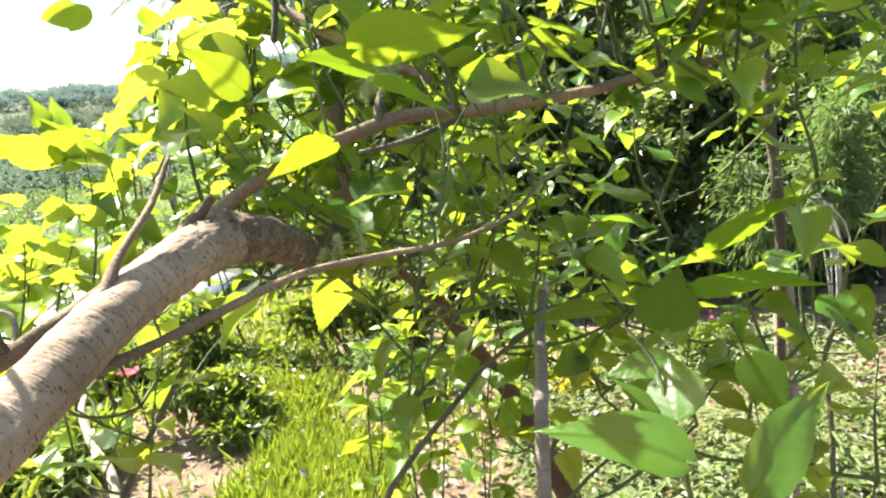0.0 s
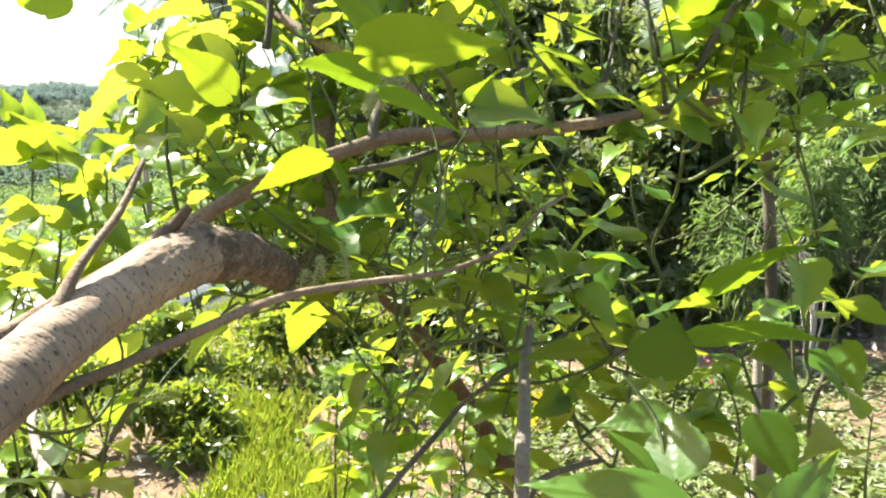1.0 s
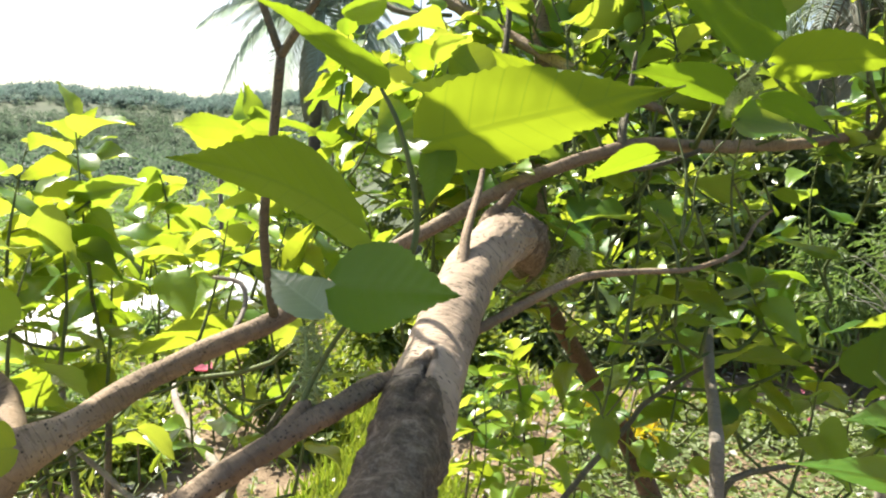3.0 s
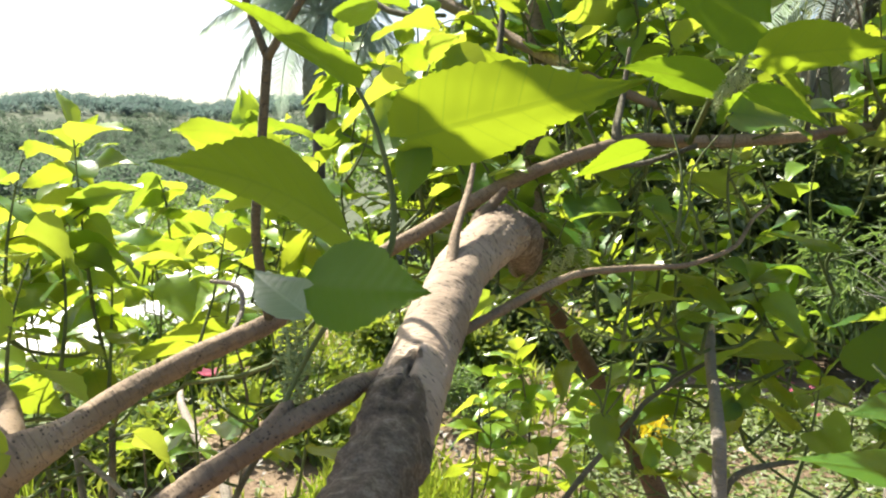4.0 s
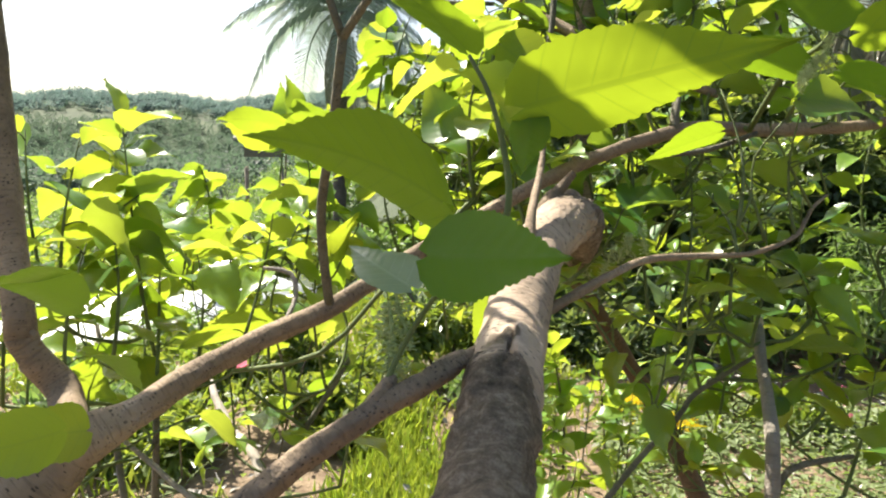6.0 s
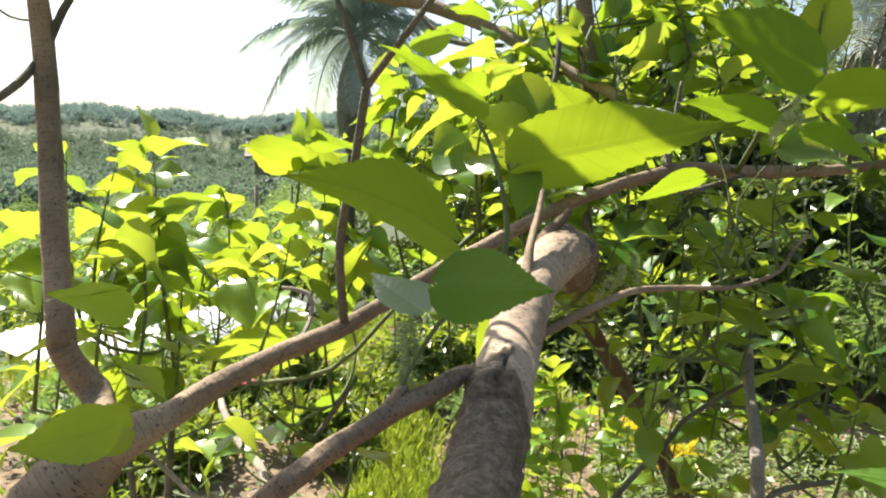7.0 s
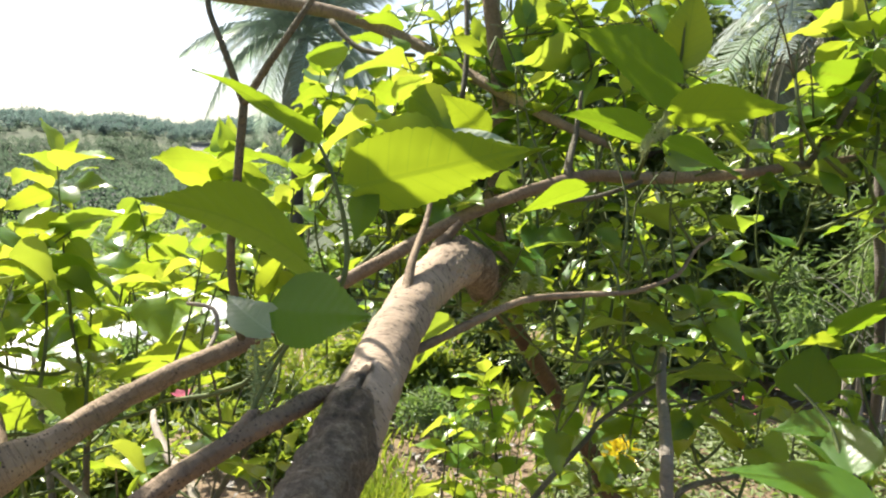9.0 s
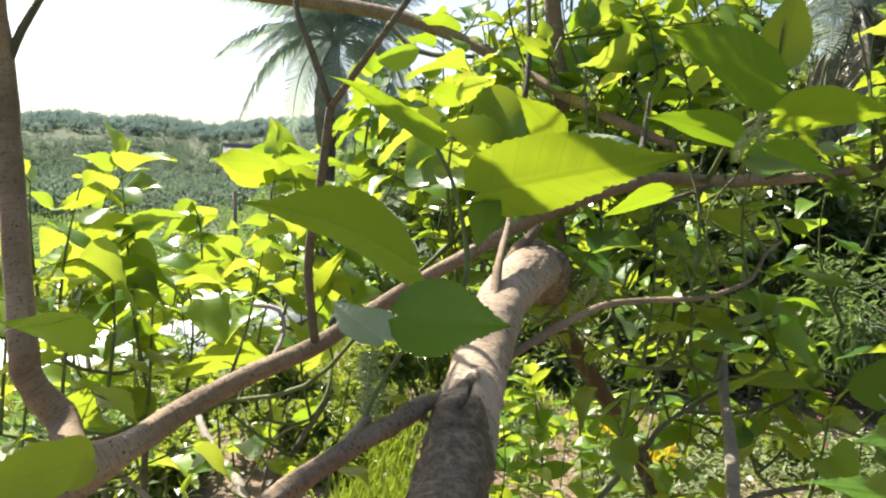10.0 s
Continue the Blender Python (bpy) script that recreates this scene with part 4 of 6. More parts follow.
BUSH_LEFT_LEAVES = [  # stalk end, tip, facing
    ((-0.777, 1.289, 1.555), (-0.910, 1.282, 1.559), (-0.2, 0.5, 0.8)),
    ((-0.754, 1.292, 1.573), (-0.626, 1.297, 1.551), (-0.2, 0.5, 0.8)),
    ((-0.748, 1.294, 1.584), (-0.773, 1.300, 1.647), (-0.3, 0.8, 0.4)),
    ((-0.989, 1.092, 1.339), (-0.839, 1.017, 1.315), (-0.2, 0.5, 0.8)),
    ((-0.991, 1.328, 1.285), (-0.906, 1.338, 1.338), (-0.2, 0.6, 0.8)),
    ((-0.985, 1.330, 1.303), (-1.023, 1.335, 1.363), (-0.3, 0.8, 0.4)),
]


# ---- the mulberry trees ----
def set_leaves(plant, rows, kinds=HERO):
    for k, (b, p, face, *broad) in enumerate(rows):
        b, p = Vector(b), Vector(p)
        me = broad_leaf("leaf", broad[2] if len(broad) > 2 else BROAD_SHADE_TONE, broad[0], (*broad, 0.1)[1], k) if broad else kinds[k % len(kinds)]
        plant.leaf(b, p - b, face, (p - b).length, me, None, True)


def hang_shade(plant, bough, spots, way, off=0.5):
    """Unseen leaves added overhead, sunward of the given spots, to shade them; on twigs from an added limb."""
    line = [p for p, _ in rounded_path(bough, 6)]
    for k, q in enumerate(spots):
        spot = Vector(q) + sun_way * (off + 0.035 * (k % 4)) - Vector(way) * 0.065
        near = min(line, key=lambda p: (p - spot).length)
        plant.stem("twig", [(*near, 0.0026), (*(near.lerp(spot, 0.5) + Vector((0, 0, 0.02))), 0.0022), (*spot, 0.0016)], STEM, 5, 3, 0.05)
        plant.leaf(spot, way, sun_way, 0.13, LEAVES[k % 9], None, True)


def catkin_mesh():
    """A hanging green catkin of small florets."""
    r = random.Random(3)
    line = [(Vector((0.002 * math.sin(k), 0.002 * math.cos(k * 2), -0.009 * k)), 0.0011) for k in range(6)]
    verts, faces, _ = tube(line, 5, 0)
    for i in range(70):
        t = i / 70
        w = i * 2.4
        c = Vector((0, 0, -0.044 * t - 0.002))
        out = Vector((math.cos(w), math.sin(w), r.uniform(-0.5, 0.4)))
        tip = c + out * r.uniform(0.004, 0.0085)
        v, f, _ = tube([(c, 0.0004), (c.lerp(tip, 0.8), 0.0005), (tip, 0.0011)], 4, 0)
        o = len(verts)
        verts += v
        faces += [tuple(q + o for q in g) for g in f]
    return mesh_from("catkin", verts, faces, CATKIN)


CATKIN_MESH = catkin_mesh()


def hang_catkins(plant, at, count, spread, tilt=35, size=1.0):
    for _ in range(count):
        ob = part("catkin", CATKIN_MESH, plant.root)
        p = Vector(at) + Vector((rng.uniform(-1, 1), rng.uniform(-1, 1), rng.uniform(-1, 1))) * spread - plant.at
        ob.matrix_basis = Matrix.Translation(p) @ pose(0, 0, 0, rng.uniform(-tilt, tilt), rng.uniform(-tilt, tilt), rng.uniform(0, 360)) @ Matrix.Scale(rng.uniform(0.8, 1.25) * size, 4)


def sprig(plant, stem, leaves):
    """A thin stem with its own stalked leaves; look 0: lit from behind, 1: edge to the sun, 2: top towards the viewer, 3: pale underside shown."""
    plant.reach(stem[0][:3], stem[0][3] * 0.6)
    ob = plant.stem("sprig", stem, STEM if stem[0][3] < 0.0035 else BARK_YOUNG, 6, 4, 0.04)
    line = [p for p, _ in rounded_path(stem, 6)]
    for k, (b, p, look_) in enumerate(leaves):
        b, p = Vector(b), Vector(p)
        way = p - b
        near = min(line, key=lambda q: (q - b).length)
        if (near - b).length > 0.006:
            plant.stem("leaf_stalk", [(*near, 0.0013), (*(near.lerp(b, 0.5) + Vector((0, 0, 0.003))), 0.0012), (*b, 0.0011)], STEM, 4, 2, 0)
        jig = Vector((rng.uniform(-1, 1), rng.uniform(-1, 1), rng.uniform(-1, 1))) * 0.3
        if look_ == 0:
            face = sun_way + Vector((0, 0.35, 0.25)) + jig
        elif look_ == 1:
            face = Vector((0.5, -0.6, 0.35)) + jig
        else:
            face = Vector((0.1, -0.5, 0.9)) + jig * 0.6
        kinds = PALES if look_ == 3 else YOUNGS if look_ == 0 and k % 3 == 0 else LEAVES
        plant.leaf(b, way, face, way.length * 1.03, kinds[(k * 3 + len(leaves)) % len(kinds)], ob, True)


# camera's line to the right-hand palm, cleared of leaves
PALM_SIGHT_GAP = (Vector((-0.22, -0.14, 1.54)), Vector((3.0, 8.7, 3.05)), 0.13)
# sight lines from the camera, cleared of leaves to fit its view
LIMB_SIGHT_GAPS = [(Vector((-0.24, -0.1, 1.54)), Vector(q), 0.045) for q in ((-0.225, 1.05, 1.8), (-0.206, 1.04, 1.71), (-0.2, 1.03, 1.63), (-0.38, 1.12, 1.78), (-0.265, 1.1, 1.72), (-0.13, 1.04, 1.635), (-0.134, 0.916, 1.69), (-0.02, 1.495, 1.205))]
# lines to the sun, cleared of leaves so that it lights these spots
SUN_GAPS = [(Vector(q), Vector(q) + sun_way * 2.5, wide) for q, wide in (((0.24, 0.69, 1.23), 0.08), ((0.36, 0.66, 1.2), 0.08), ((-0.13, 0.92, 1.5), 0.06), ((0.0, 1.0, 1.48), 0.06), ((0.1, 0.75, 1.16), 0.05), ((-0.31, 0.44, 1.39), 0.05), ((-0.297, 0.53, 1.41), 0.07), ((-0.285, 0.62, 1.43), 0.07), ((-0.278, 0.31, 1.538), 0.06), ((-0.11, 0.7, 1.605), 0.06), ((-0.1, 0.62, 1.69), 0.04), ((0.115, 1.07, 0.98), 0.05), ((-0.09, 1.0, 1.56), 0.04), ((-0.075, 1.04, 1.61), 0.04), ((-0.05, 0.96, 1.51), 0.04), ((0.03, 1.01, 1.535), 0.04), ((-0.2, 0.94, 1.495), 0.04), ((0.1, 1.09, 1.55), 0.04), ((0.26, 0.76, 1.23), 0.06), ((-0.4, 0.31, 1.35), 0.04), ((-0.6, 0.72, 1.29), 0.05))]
# camera's lines to the pale shrub, cleared of leaves
SHRUB_SIGHT_GAPS = [(Vector(p), Vector(q), 0.06) for p, q in (((-0.221, -0.137, 1.545), (0.812, 2.4, 1.197)), ((-0.221, -0.137, 1.545), (0.935, 2.4, 1.12)), ((-0.221, -0.137, 1.545), (1.067, 2.4, 1.184)), ((-0.221, -0.137, 1.545), (1.173, 2.4, 1.066)), ((-0.221, -0.137, 1.545), (1.137, 2.4, 1.267)), ((-0.221, -0.137, 1.545), (0.963, 2.4, 1.262)), ((0.038, 0.024, 1.548), (1.268, 2.4, 1.389)), ((0.038, 0.024, 1.548), (1.391, 2.4, 1.29)), ((0.038, 0.024, 1.548), (1.502, 2.4, 1.345)), ((0.038, 0.024, 1.548), (1.516, 2.4, 1.17)))]
tree_left = Plant("mulberry_tree", "leafy mulberry tree with forked brown limbs", (-1.02, 0.42, 0))
tree_left.stem("trunk", TRUNK_L, BARK, 18, 6, 0.1)
tree_left.stem("limb", LIMB_CB, BARK, 18, 9, 0.09)
tree_left.stem("limb", LIMB_G, BARK, 12, 4)
tree_left.stem("limb", LIMB_D, BARK, 16, 9, 0.17)
tree_left.stem("spur", [(-0.388, 0.324, 1.353, 0.0075), (-0.384, 0.331, 1.361, 0.0056), (-0.38, 0.337, 1.367, 0.0046), (-0.378, 0.341, 1.371, 0.0025)], BARK, 12, 5, 0.2)
tree_left.stem("limb_stub", STUB, BARK, 14, 4, 0.12, "sunlit pale cut limb")
for pts in (TWIG_J, TWIG_JL, TWIG_JR, TWIG_G, TWIG_G2, TWIG_FORK, TWIG_UNDER, TWIG_RUP):
    tree_left.stem("twig", pts, BARK_YOUNG, 8, 4, 0.05)
tree_left.stem("twig", STEM_S1, STEM, 8, 4, 0.08)
tree_left.stem("dead_twig", DEAD, DEADWOOD, 6, 3, 0.1, "bare pale dead twig")
tree_left.stem("dead_twig", DEAD_LOW, DEADWOOD, 6, 3, 0.1, "bare pale dead twig")
set_leaves(tree_left, TREE_LEFT_LEAVES)
tree_left.grow(LIMB_CB, 0.075, (0.12, 0.36), 0.11, (-0.05, 0.2, 1), 0.7, 0.42, 1.0, 28)
tree_left.grow(LIMB_D, 0.1, (0.08, 0.2), 0.09, (0.1, 0.4, 0.6), 0.8, 0.8, 1.0, 24)
# crown shoots over the path, unseen above the view, added to cast shade below
tree_left.fill((-1.25, -1.04, 0.78, 0.95, 1.78, 1.95), 6, 0.12, (0.15, 0.25), 24)
tree_left.fill((-0.78, -0.61, 0.46, 0.6, 1.83, 1.97), 11, 0.12, (0.08, 0.14), 40)
tree_left.fill((-1.08, -0.88, 0.5, 0.7, 1.78, 1.95), 3, 0.12, (0.15, 0.3), 22)
tree_left.stem("bough", SHADE_BOUGH_LEFT, BARK_YOUNG, 8)
hang_shade(tree_left, SHADE_BOUGH_LEFT, ((-0.42, 0.39, 1.5), (-0.37, 0.42, 1.49), (-0.47, 0.37, 1.5), (-0.43, 0.45, 1.5), (-0.4, 0.34, 1.5), (-0.2, 0.255, 1.55)), (0.64, 0.76, -0.03))
hang_shade(tree_left, SHADE_BOUGH_LEFT, ((-0.332, 0.272, 1.455), (-0.345, 0.31, 1.45), (-0.36, 0.33, 1.43)), (0.57, -0.51, 0.64))
hang_shade(tree_left, SHADE_BOUGH_LEFT, ((-0.65, 0.336, 1.31), (-0.735, 0.5, 1.378), (-0.69, 0.42, 1.28), (-0.62, 0.352, 1.335), (-0.63, 0.345, 1.275), (-0.66, 0.44, 1.31)), (0.64, 0.76, -0.03), 0.8)
tree_left.fill((-0.15, 0.75, 1.0, 1.5, 1.35, 1.85), 16, 0.085)
tree_left.grow(TWIG_RUP, 0.08, (0.1, 0.25), 0.1, (0.3, 0, 0.8), 0.8)
hang_catkins(tree_left, (-0.377, 0.352, 1.415), 3, 0.008, 12)
sprig(tree_left, [(-0.666, 0.632, 1.210, 0.0020), (-0.649, 0.614, 1.221, 0.0016), (-0.639, 0.615, 1.223, 0.0012)], [
    ((-0.639, 0.615, 1.222), (-0.595, 0.613, 1.187), 0),
])
tree_left.gaps += [PALM_SIGHT_GAP] + LIMB_SIGHT_GAPS + SUN_GAPS + SHRUB_SIGHT_GAPS
tree_left.finish()

tree_middle = Plant("mulberry_tree", "mulberry tree with a thick leaning limb and dense leaves", (0.33, 1.68, 0))
tree_middle.stem("trunk", LIMB_E, BARK_BROWN, 14, 4, 0.08)
limb = tree_middle.stem("leaning_limb", LIMB_A, BARK_LIMB, 72, 26, 0.04, "thick grey-brown limb with rough bark low down")
for place, way, wide, tall in (((-0.3, 0.4, 1.385), (0, 0, 1), 0.016, 0.004), ((-0.335, 0.33, 1.37), (-0.4, 0, 1), 0.02, 0.005), ((-0.3, 0.5, 1.395), (0.3, 0, 1), 0.012, 0.003), ((-0.33, 0.27, 1.375), (0, 0, 1), 0.018, 0.005), ((-0.25, 0.76, 1.455), (0, -0.3, 1), 0.02, 0.007), ((-0.29, 0.7, 1.44), (0, 0, 1), 0.014, 0.004)):
    spot = Vector(place) - tree_middle.at
    for vert in limb.data.vertices:
        far = (vert.co - spot).length / wide
        if far < 1.6:
            vert.co += Vector(way).normalized() * tall * (math.exp(-far * far * 2.5) - 0.6 * math.exp(-((far - 0.9) * 4) ** 2))
# a split in the bark, a sunken knot below it, and old rough bark lower down
split = [Vector(q) - tree_middle.at for q in ((-0.3055, 0.408, 1.3905), (-0.3075, 0.384, 1.3865), (-0.3068, 0.36, 1.382), (-0.313, 0.348, 1.38))]
knot = Vector((-0.311, 0.34, 1.379)) - tree_middle.at
mark = limb.data.attributes.new("old", "FLOAT", "POINT")
for vert, normal in zip(limb.data.vertices, [v.normal.copy() for v in limb.data.vertices]):
    c = vert.co.copy()
    gap = 1.0
    for p, q in zip(split, split[1:]):
        near, along = geometry.intersect_point_line(c, p, q)
        gap = min(gap, (p.lerp(q, max(0.0, min(1.0, along))) - c).length)
    vert.co += normal * (0.0012 * math.exp(-((gap - 0.0045) / 0.003) ** 2) - 0.0065 * math.exp(-(gap / 0.0018) ** 2))
    ring = (c - knot).length
    vert.co += normal * (0.003 * math.exp(-((ring - 0.0125) / 0.004) ** 2) - 0.004 * math.exp(-(ring / 0.007) ** 2))
    line = 0.352 - 1.1 * (c.x + tree_middle.at.x + 0.305) + 0.03 * noise.noise(c * 30)
    y = c.y + tree_middle.at.y + 0.04 * noise.noise(c * 40)
    # the crest takes the dark bark too, for wrinkled wood and painted shade
    worn_and_shaded = max(smooth(line + 0.05, line - 0.05, y), 0.8 * smooth(0.68, 0.78, y))
    vert.co += normal * worn_and_shaded * (0.0035 * noise.noise(c * 70) + 0.0024 * noise.noise(c * 190))
    vert.co += normal * 0.0013 * math.sin((y + 0.3 * c.z) * 620 + 3 * noise.noise(c * 60)) * smooth(0.56, 0.68, y)
    mark.data[vert.index].value = max(worn_and_shaded, 0.8 * math.exp(-(gap / 0.0014) ** 2))
limb.data.update()
tree_middle.stem("limb", LIMB_F, BARK, 12)
tree_middle.stem("limb", LIMB_H, BARK, 12)
for pts in (TWIG_H, TWIG_F2):
    tree_middle.stem("twig", pts, BARK_YOUNG, 8, 4, 0.08)
for pts in (TWIG_1, TWIG_2):
    tree_middle.stem("twig", pts, BARK, 8, 4, 0.08)
tree_middle.stem("twig", STEM_C6, STEM, 7)
set_leaves(tree_middle, TREE_MIDDLE_LEAVES)
for x0, y0, z0, x1, y1, z1, k, s in TOP_SHOOTS:
    tree_middle.reach((x0, y0, z0))
    tree_middle.shoot((x0, y0, z0), (x1, y1, z1), k, s)
tree_middle.grow(LIMB_F, 0.1, (0.15, 0.4), 0.11, (-0.1, 0.2, 0.5), 1.0, 0.1, 1.0)
tree_middle.grow(LIMB_H, 0.13, (0.12, 0.3), 0.1, (0.1, 0.3, 0.8), 0.7, 0.45, 0.95)
tree_middle.fill((-0.6, 0.1, 1.15, 1.7, 1.1, 1.5), 26, 0.09, per=26)
tree_middle.fill((-0.42, 0.1, 1.15, 1.7, 1.5, 1.75), 18, 0.105, young=0.5)
tree_middle.fill((-0.3, 0.1, 0.9, 1.1, 1.2, 1.45), 10, 0.085, per=28)
tree_middle.fill((-0.5, 0.4, 1.4, 2.1, 1.0, 1.5), 24, 0.09, per=26)
tree_middle.fill((-0.4, 0.3, 1.3, 1.8, 1.75, 2.05), 9, 0.11, young=0.6)
tree_middle.fill((-0.45, 0.45, 1.8, 2.4, 1.6, 2.1), 14, 0.115, (0.15, 0.3), 22, young=0.6)
# unseen high crown shoots, added to shade the foliage on the right
tree_middle.fill((0.1, 0.85, 1.7, 2.4, 2.4, 2.8), 12, 0.13, (0.2, 0.35), 24)
tree_middle.fill((-0.2, 0.02, 0.98, 1.2, 1.05, 1.3), 5, 0.08, per=28)
tree_middle.stem("bough", SHADE_BOUGH_MIDDLE, BARK_YOUNG, 8)
hang_shade(tree_middle, SHADE_BOUGH_MIDDLE, ((-0.026, 0.512, 1.62), (0.035, 0.49, 1.62)), (0.64, 0.76, -0.03))
hang_shade(tree_middle, SHADE_BOUGH_MIDDLE, ((0.01, 0.59, 1.57), (-0.02, 0.6, 1.7)), (0.57, -0.51, 0.64))
hang_shade(tree_middle, SHADE_BOUGH_MIDDLE, ((-0.25, 0.735, 1.45), (-0.225, 0.8, 1.43), (-0.22, 0.87, 1.41)), (0.57, -0.51, 0.64), 0.85)
hang_catkins(tree_middle, (-0.04, 0.635, 1.6), 8, 0.022, 50, 0.6)
hang_catkins(tree_middle, (-0.16, 0.95, 1.4), 7, 0.05)
sprig(tree_middle, [(0.011, 1.269, 1.845, 0.0025), (-0.025, 1.209, 1.777, 0.0020), (-0.053, 1.154, 1.750, 0.0015)], [
    ((-0.053, 1.155, 1.754), (-0.175, 1.115, 1.730), 0),
    ((-0.046, 1.156, 1.761), (-0.102, 1.160, 1.820), 0),
    ((-0.036, 1.209, 1.784), (0.041, 1.269, 1.831), 0),
    ((-0.033, 1.158, 1.774), (-0.079, 1.149, 1.719), 1),
])
sprig(tree_middle, [(-0.148, 1.280, 1.565, 0.0025), (-0.174, 1.231, 1.593, 0.0020), (-0.215, 1.232, 1.617, 0.0015)], [
    ((-0.210, 1.283, 1.620), (-0.324, 1.275, 1.607), 0),
    ((-0.196, 1.232, 1.607), (-0.153, 1.239, 1.651), 0),
    ((-0.174, 1.231, 1.593), (-0.239, 1.224, 1.562), 0),
    ((-0.162, 1.230, 1.578), (-0.104, 1.237, 1.609), 0),
])
sprig(tree_middle, [(-0.037, 1.056, 1.499, 0.0022), (-0.061, 1.025, 1.503, 0.0018), (-0.076, 1.025, 1.505, 0.0013)], [
    ((-0.067, 1.025, 1.505), (-0.030, 1.030, 1.526), 2),
])
sprig(tree_middle, [(0.039, 0.915, 1.551, 0.0022), (0.039, 0.887, 1.568, 0.0018), (0.044, 0.888, 1.576, 0.0013)], [
    ((0.042, 0.887, 1.573), (0.143, 0.890, 1.547), 1),
    ((0.038, 0.888, 1.576), (0.067, 0.893, 1.611), 0),
    ((0.055, 0.938, 1.569), (0.138, 1.000, 1.631), 0),
])
sprig(tree_middle, [(-0.605, 1.551, 1.497, 0.0030), (-0.601, 1.514, 1.617, 0.0024), (-0.597, 1.524, 1.710, 0.0018)], [
    ((-0.600, 1.525, 1.712), (-0.683, 1.518, 1.692), 0),
    ((-0.598, 1.521, 1.677), (-0.507, 1.531, 1.728), 0),
    ((-0.600, 1.519, 1.664), (-0.617, 1.511, 1.604), 0),
    ((-0.600, 1.515, 1.630), (-0.524, 1.518, 1.619), 0),
    ((-0.599, 1.511, 1.591), (-0.668, 1.501, 1.536), 0),
    ((-0.597, 1.505, 1.538), (-0.535, 1.504, 1.500), 0),
    ((-0.597, 1.508, 1.564), (-0.634, 1.496, 1.478), 0),
])
sprig(tree_middle, [(-0.278, 1.069, 1.543, 0.0025), (-0.286, 1.022, 1.578, 0.0020), (-0.305, 1.023, 1.592, 0.0015)], [
    ((-0.308, 1.022, 1.592), (-0.412, 0.990, 1.621), 0),
    ((-0.282, 1.043, 1.579), (-0.184, 1.029, 1.591), 2),
    ((-0.286, 1.022, 1.578), (-0.350, 1.017, 1.560), 0),
    ((-0.278, 1.020, 1.557), (-0.229, 1.020, 1.535), 0),
])
sprig(tree_middle, [(-0.206, 1.130, 1.781, 0.0020), (-0.227, 1.063, 1.732, 0.0016), (-0.235, 1.046, 1.765, 0.0012)], [
    ((-0.235, 1.046, 1.763), (-0.217, 1.043, 1.729), 0),
    ((-0.233, 1.046, 1.765), (-0.247, 1.049, 1.802), 0),
    ((-0.225, 1.043, 1.738), (-0.281, 1.043, 1.764), 0),
])
sprig(tree_middle, [(-0.142, 1.313, 1.861, 0.0030), (-0.149, 1.254, 1.784, 0.0024), (-0.155, 1.192, 1.687, 0.0018)], [
    ((-0.152, 1.244, 1.698), (-0.180, 1.306, 1.813), 0),
    ((-0.152, 1.201, 1.765), (-0.095, 1.208, 1.803), 0),
    ((-0.153, 1.199, 1.744), (-0.205, 1.202, 1.795), 0),
    ((-0.148, 1.208, 1.827), (-0.070, 1.215, 1.850), 0),
    ((-0.148, 1.207, 1.817), (-0.165, 1.214, 1.890), 0),
    ((-0.144, 1.308, 1.816), (-0.005, 1.371, 1.863), 0),
])
sprig(tree_middle, [(-0.468, 1.645, 1.396, 0.0030), (-0.451, 1.616, 1.501, 0.0024), (-0.453, 1.640, 1.616, 0.0018)], [
    ((-0.440, 1.640, 1.614), (-0.570, 1.615, 1.749), 0),
    ((-0.449, 1.635, 1.590), (-0.561, 1.566, 1.515), 0),
    ((-0.446, 1.626, 1.545), (-0.407, 1.628, 1.554), 0),
    ((-0.465, 1.690, 1.611), (-0.491, 1.780, 1.796), 0),
    ((-0.449, 1.619, 1.514), (-0.558, 1.606, 1.461), 0),
    ((-0.448, 1.608, 1.463), (-0.380, 1.603, 1.431), 0),
])
sprig(tree_middle, [(-0.247, 1.545, 1.386, 0.0030), (-0.244, 1.510, 1.463, 0.0024), (-0.251, 1.522, 1.518, 0.0018)], [
    ((-0.251, 1.522, 1.518), (-0.356, 1.529, 1.563), 0),
    ((-0.247, 1.517, 1.493), (-0.379, 1.453, 1.446), 0),
    ((-0.243, 1.513, 1.475), (-0.178, 1.523, 1.517), 0),
    ((-0.241, 1.503, 1.428), (-0.312, 1.493, 1.387), 0),
])
sprig(tree_middle, [(-0.258, 0.896, 1.341, 0.0020), (-0.260, 0.846, 1.343, 0.0016), (-0.265, 0.845, 1.335, 0.0012)], [
    ((-0.265, 0.845, 1.335), (-0.308, 0.836, 1.274), 0),
])
tree_middle.gaps += [PALM_SIGHT_GAP] + LIMB_SIGHT_GAPS + SUN_GAPS
tree_middle.finish()

bush_left = Plant("mulberry_bush", "young mulberry bush with upright sunlit shoots", (-1.2, 1.5, 0), "bush")
for x, y, h in ((-1.5, 1.75, 1.0), (-1.05, 1.25, 0.95), (-0.75, 1.7, 0.95), (-1.3, 1.1, 1.0)):
    bush_left.stem("stem", [(-1.2 + (x + 1.2) * 0.3, 1.5 + (y - 1.5) * 0.3, height_at(-1.2, 1.5) - 0.05, 0.013), ((x - 1.2) / 2, (y + 1.5) / 2 - 0.03, h * 0.55, 0.01), (x, y, h, 0.007)], BARK_YOUNG, 7, 4)
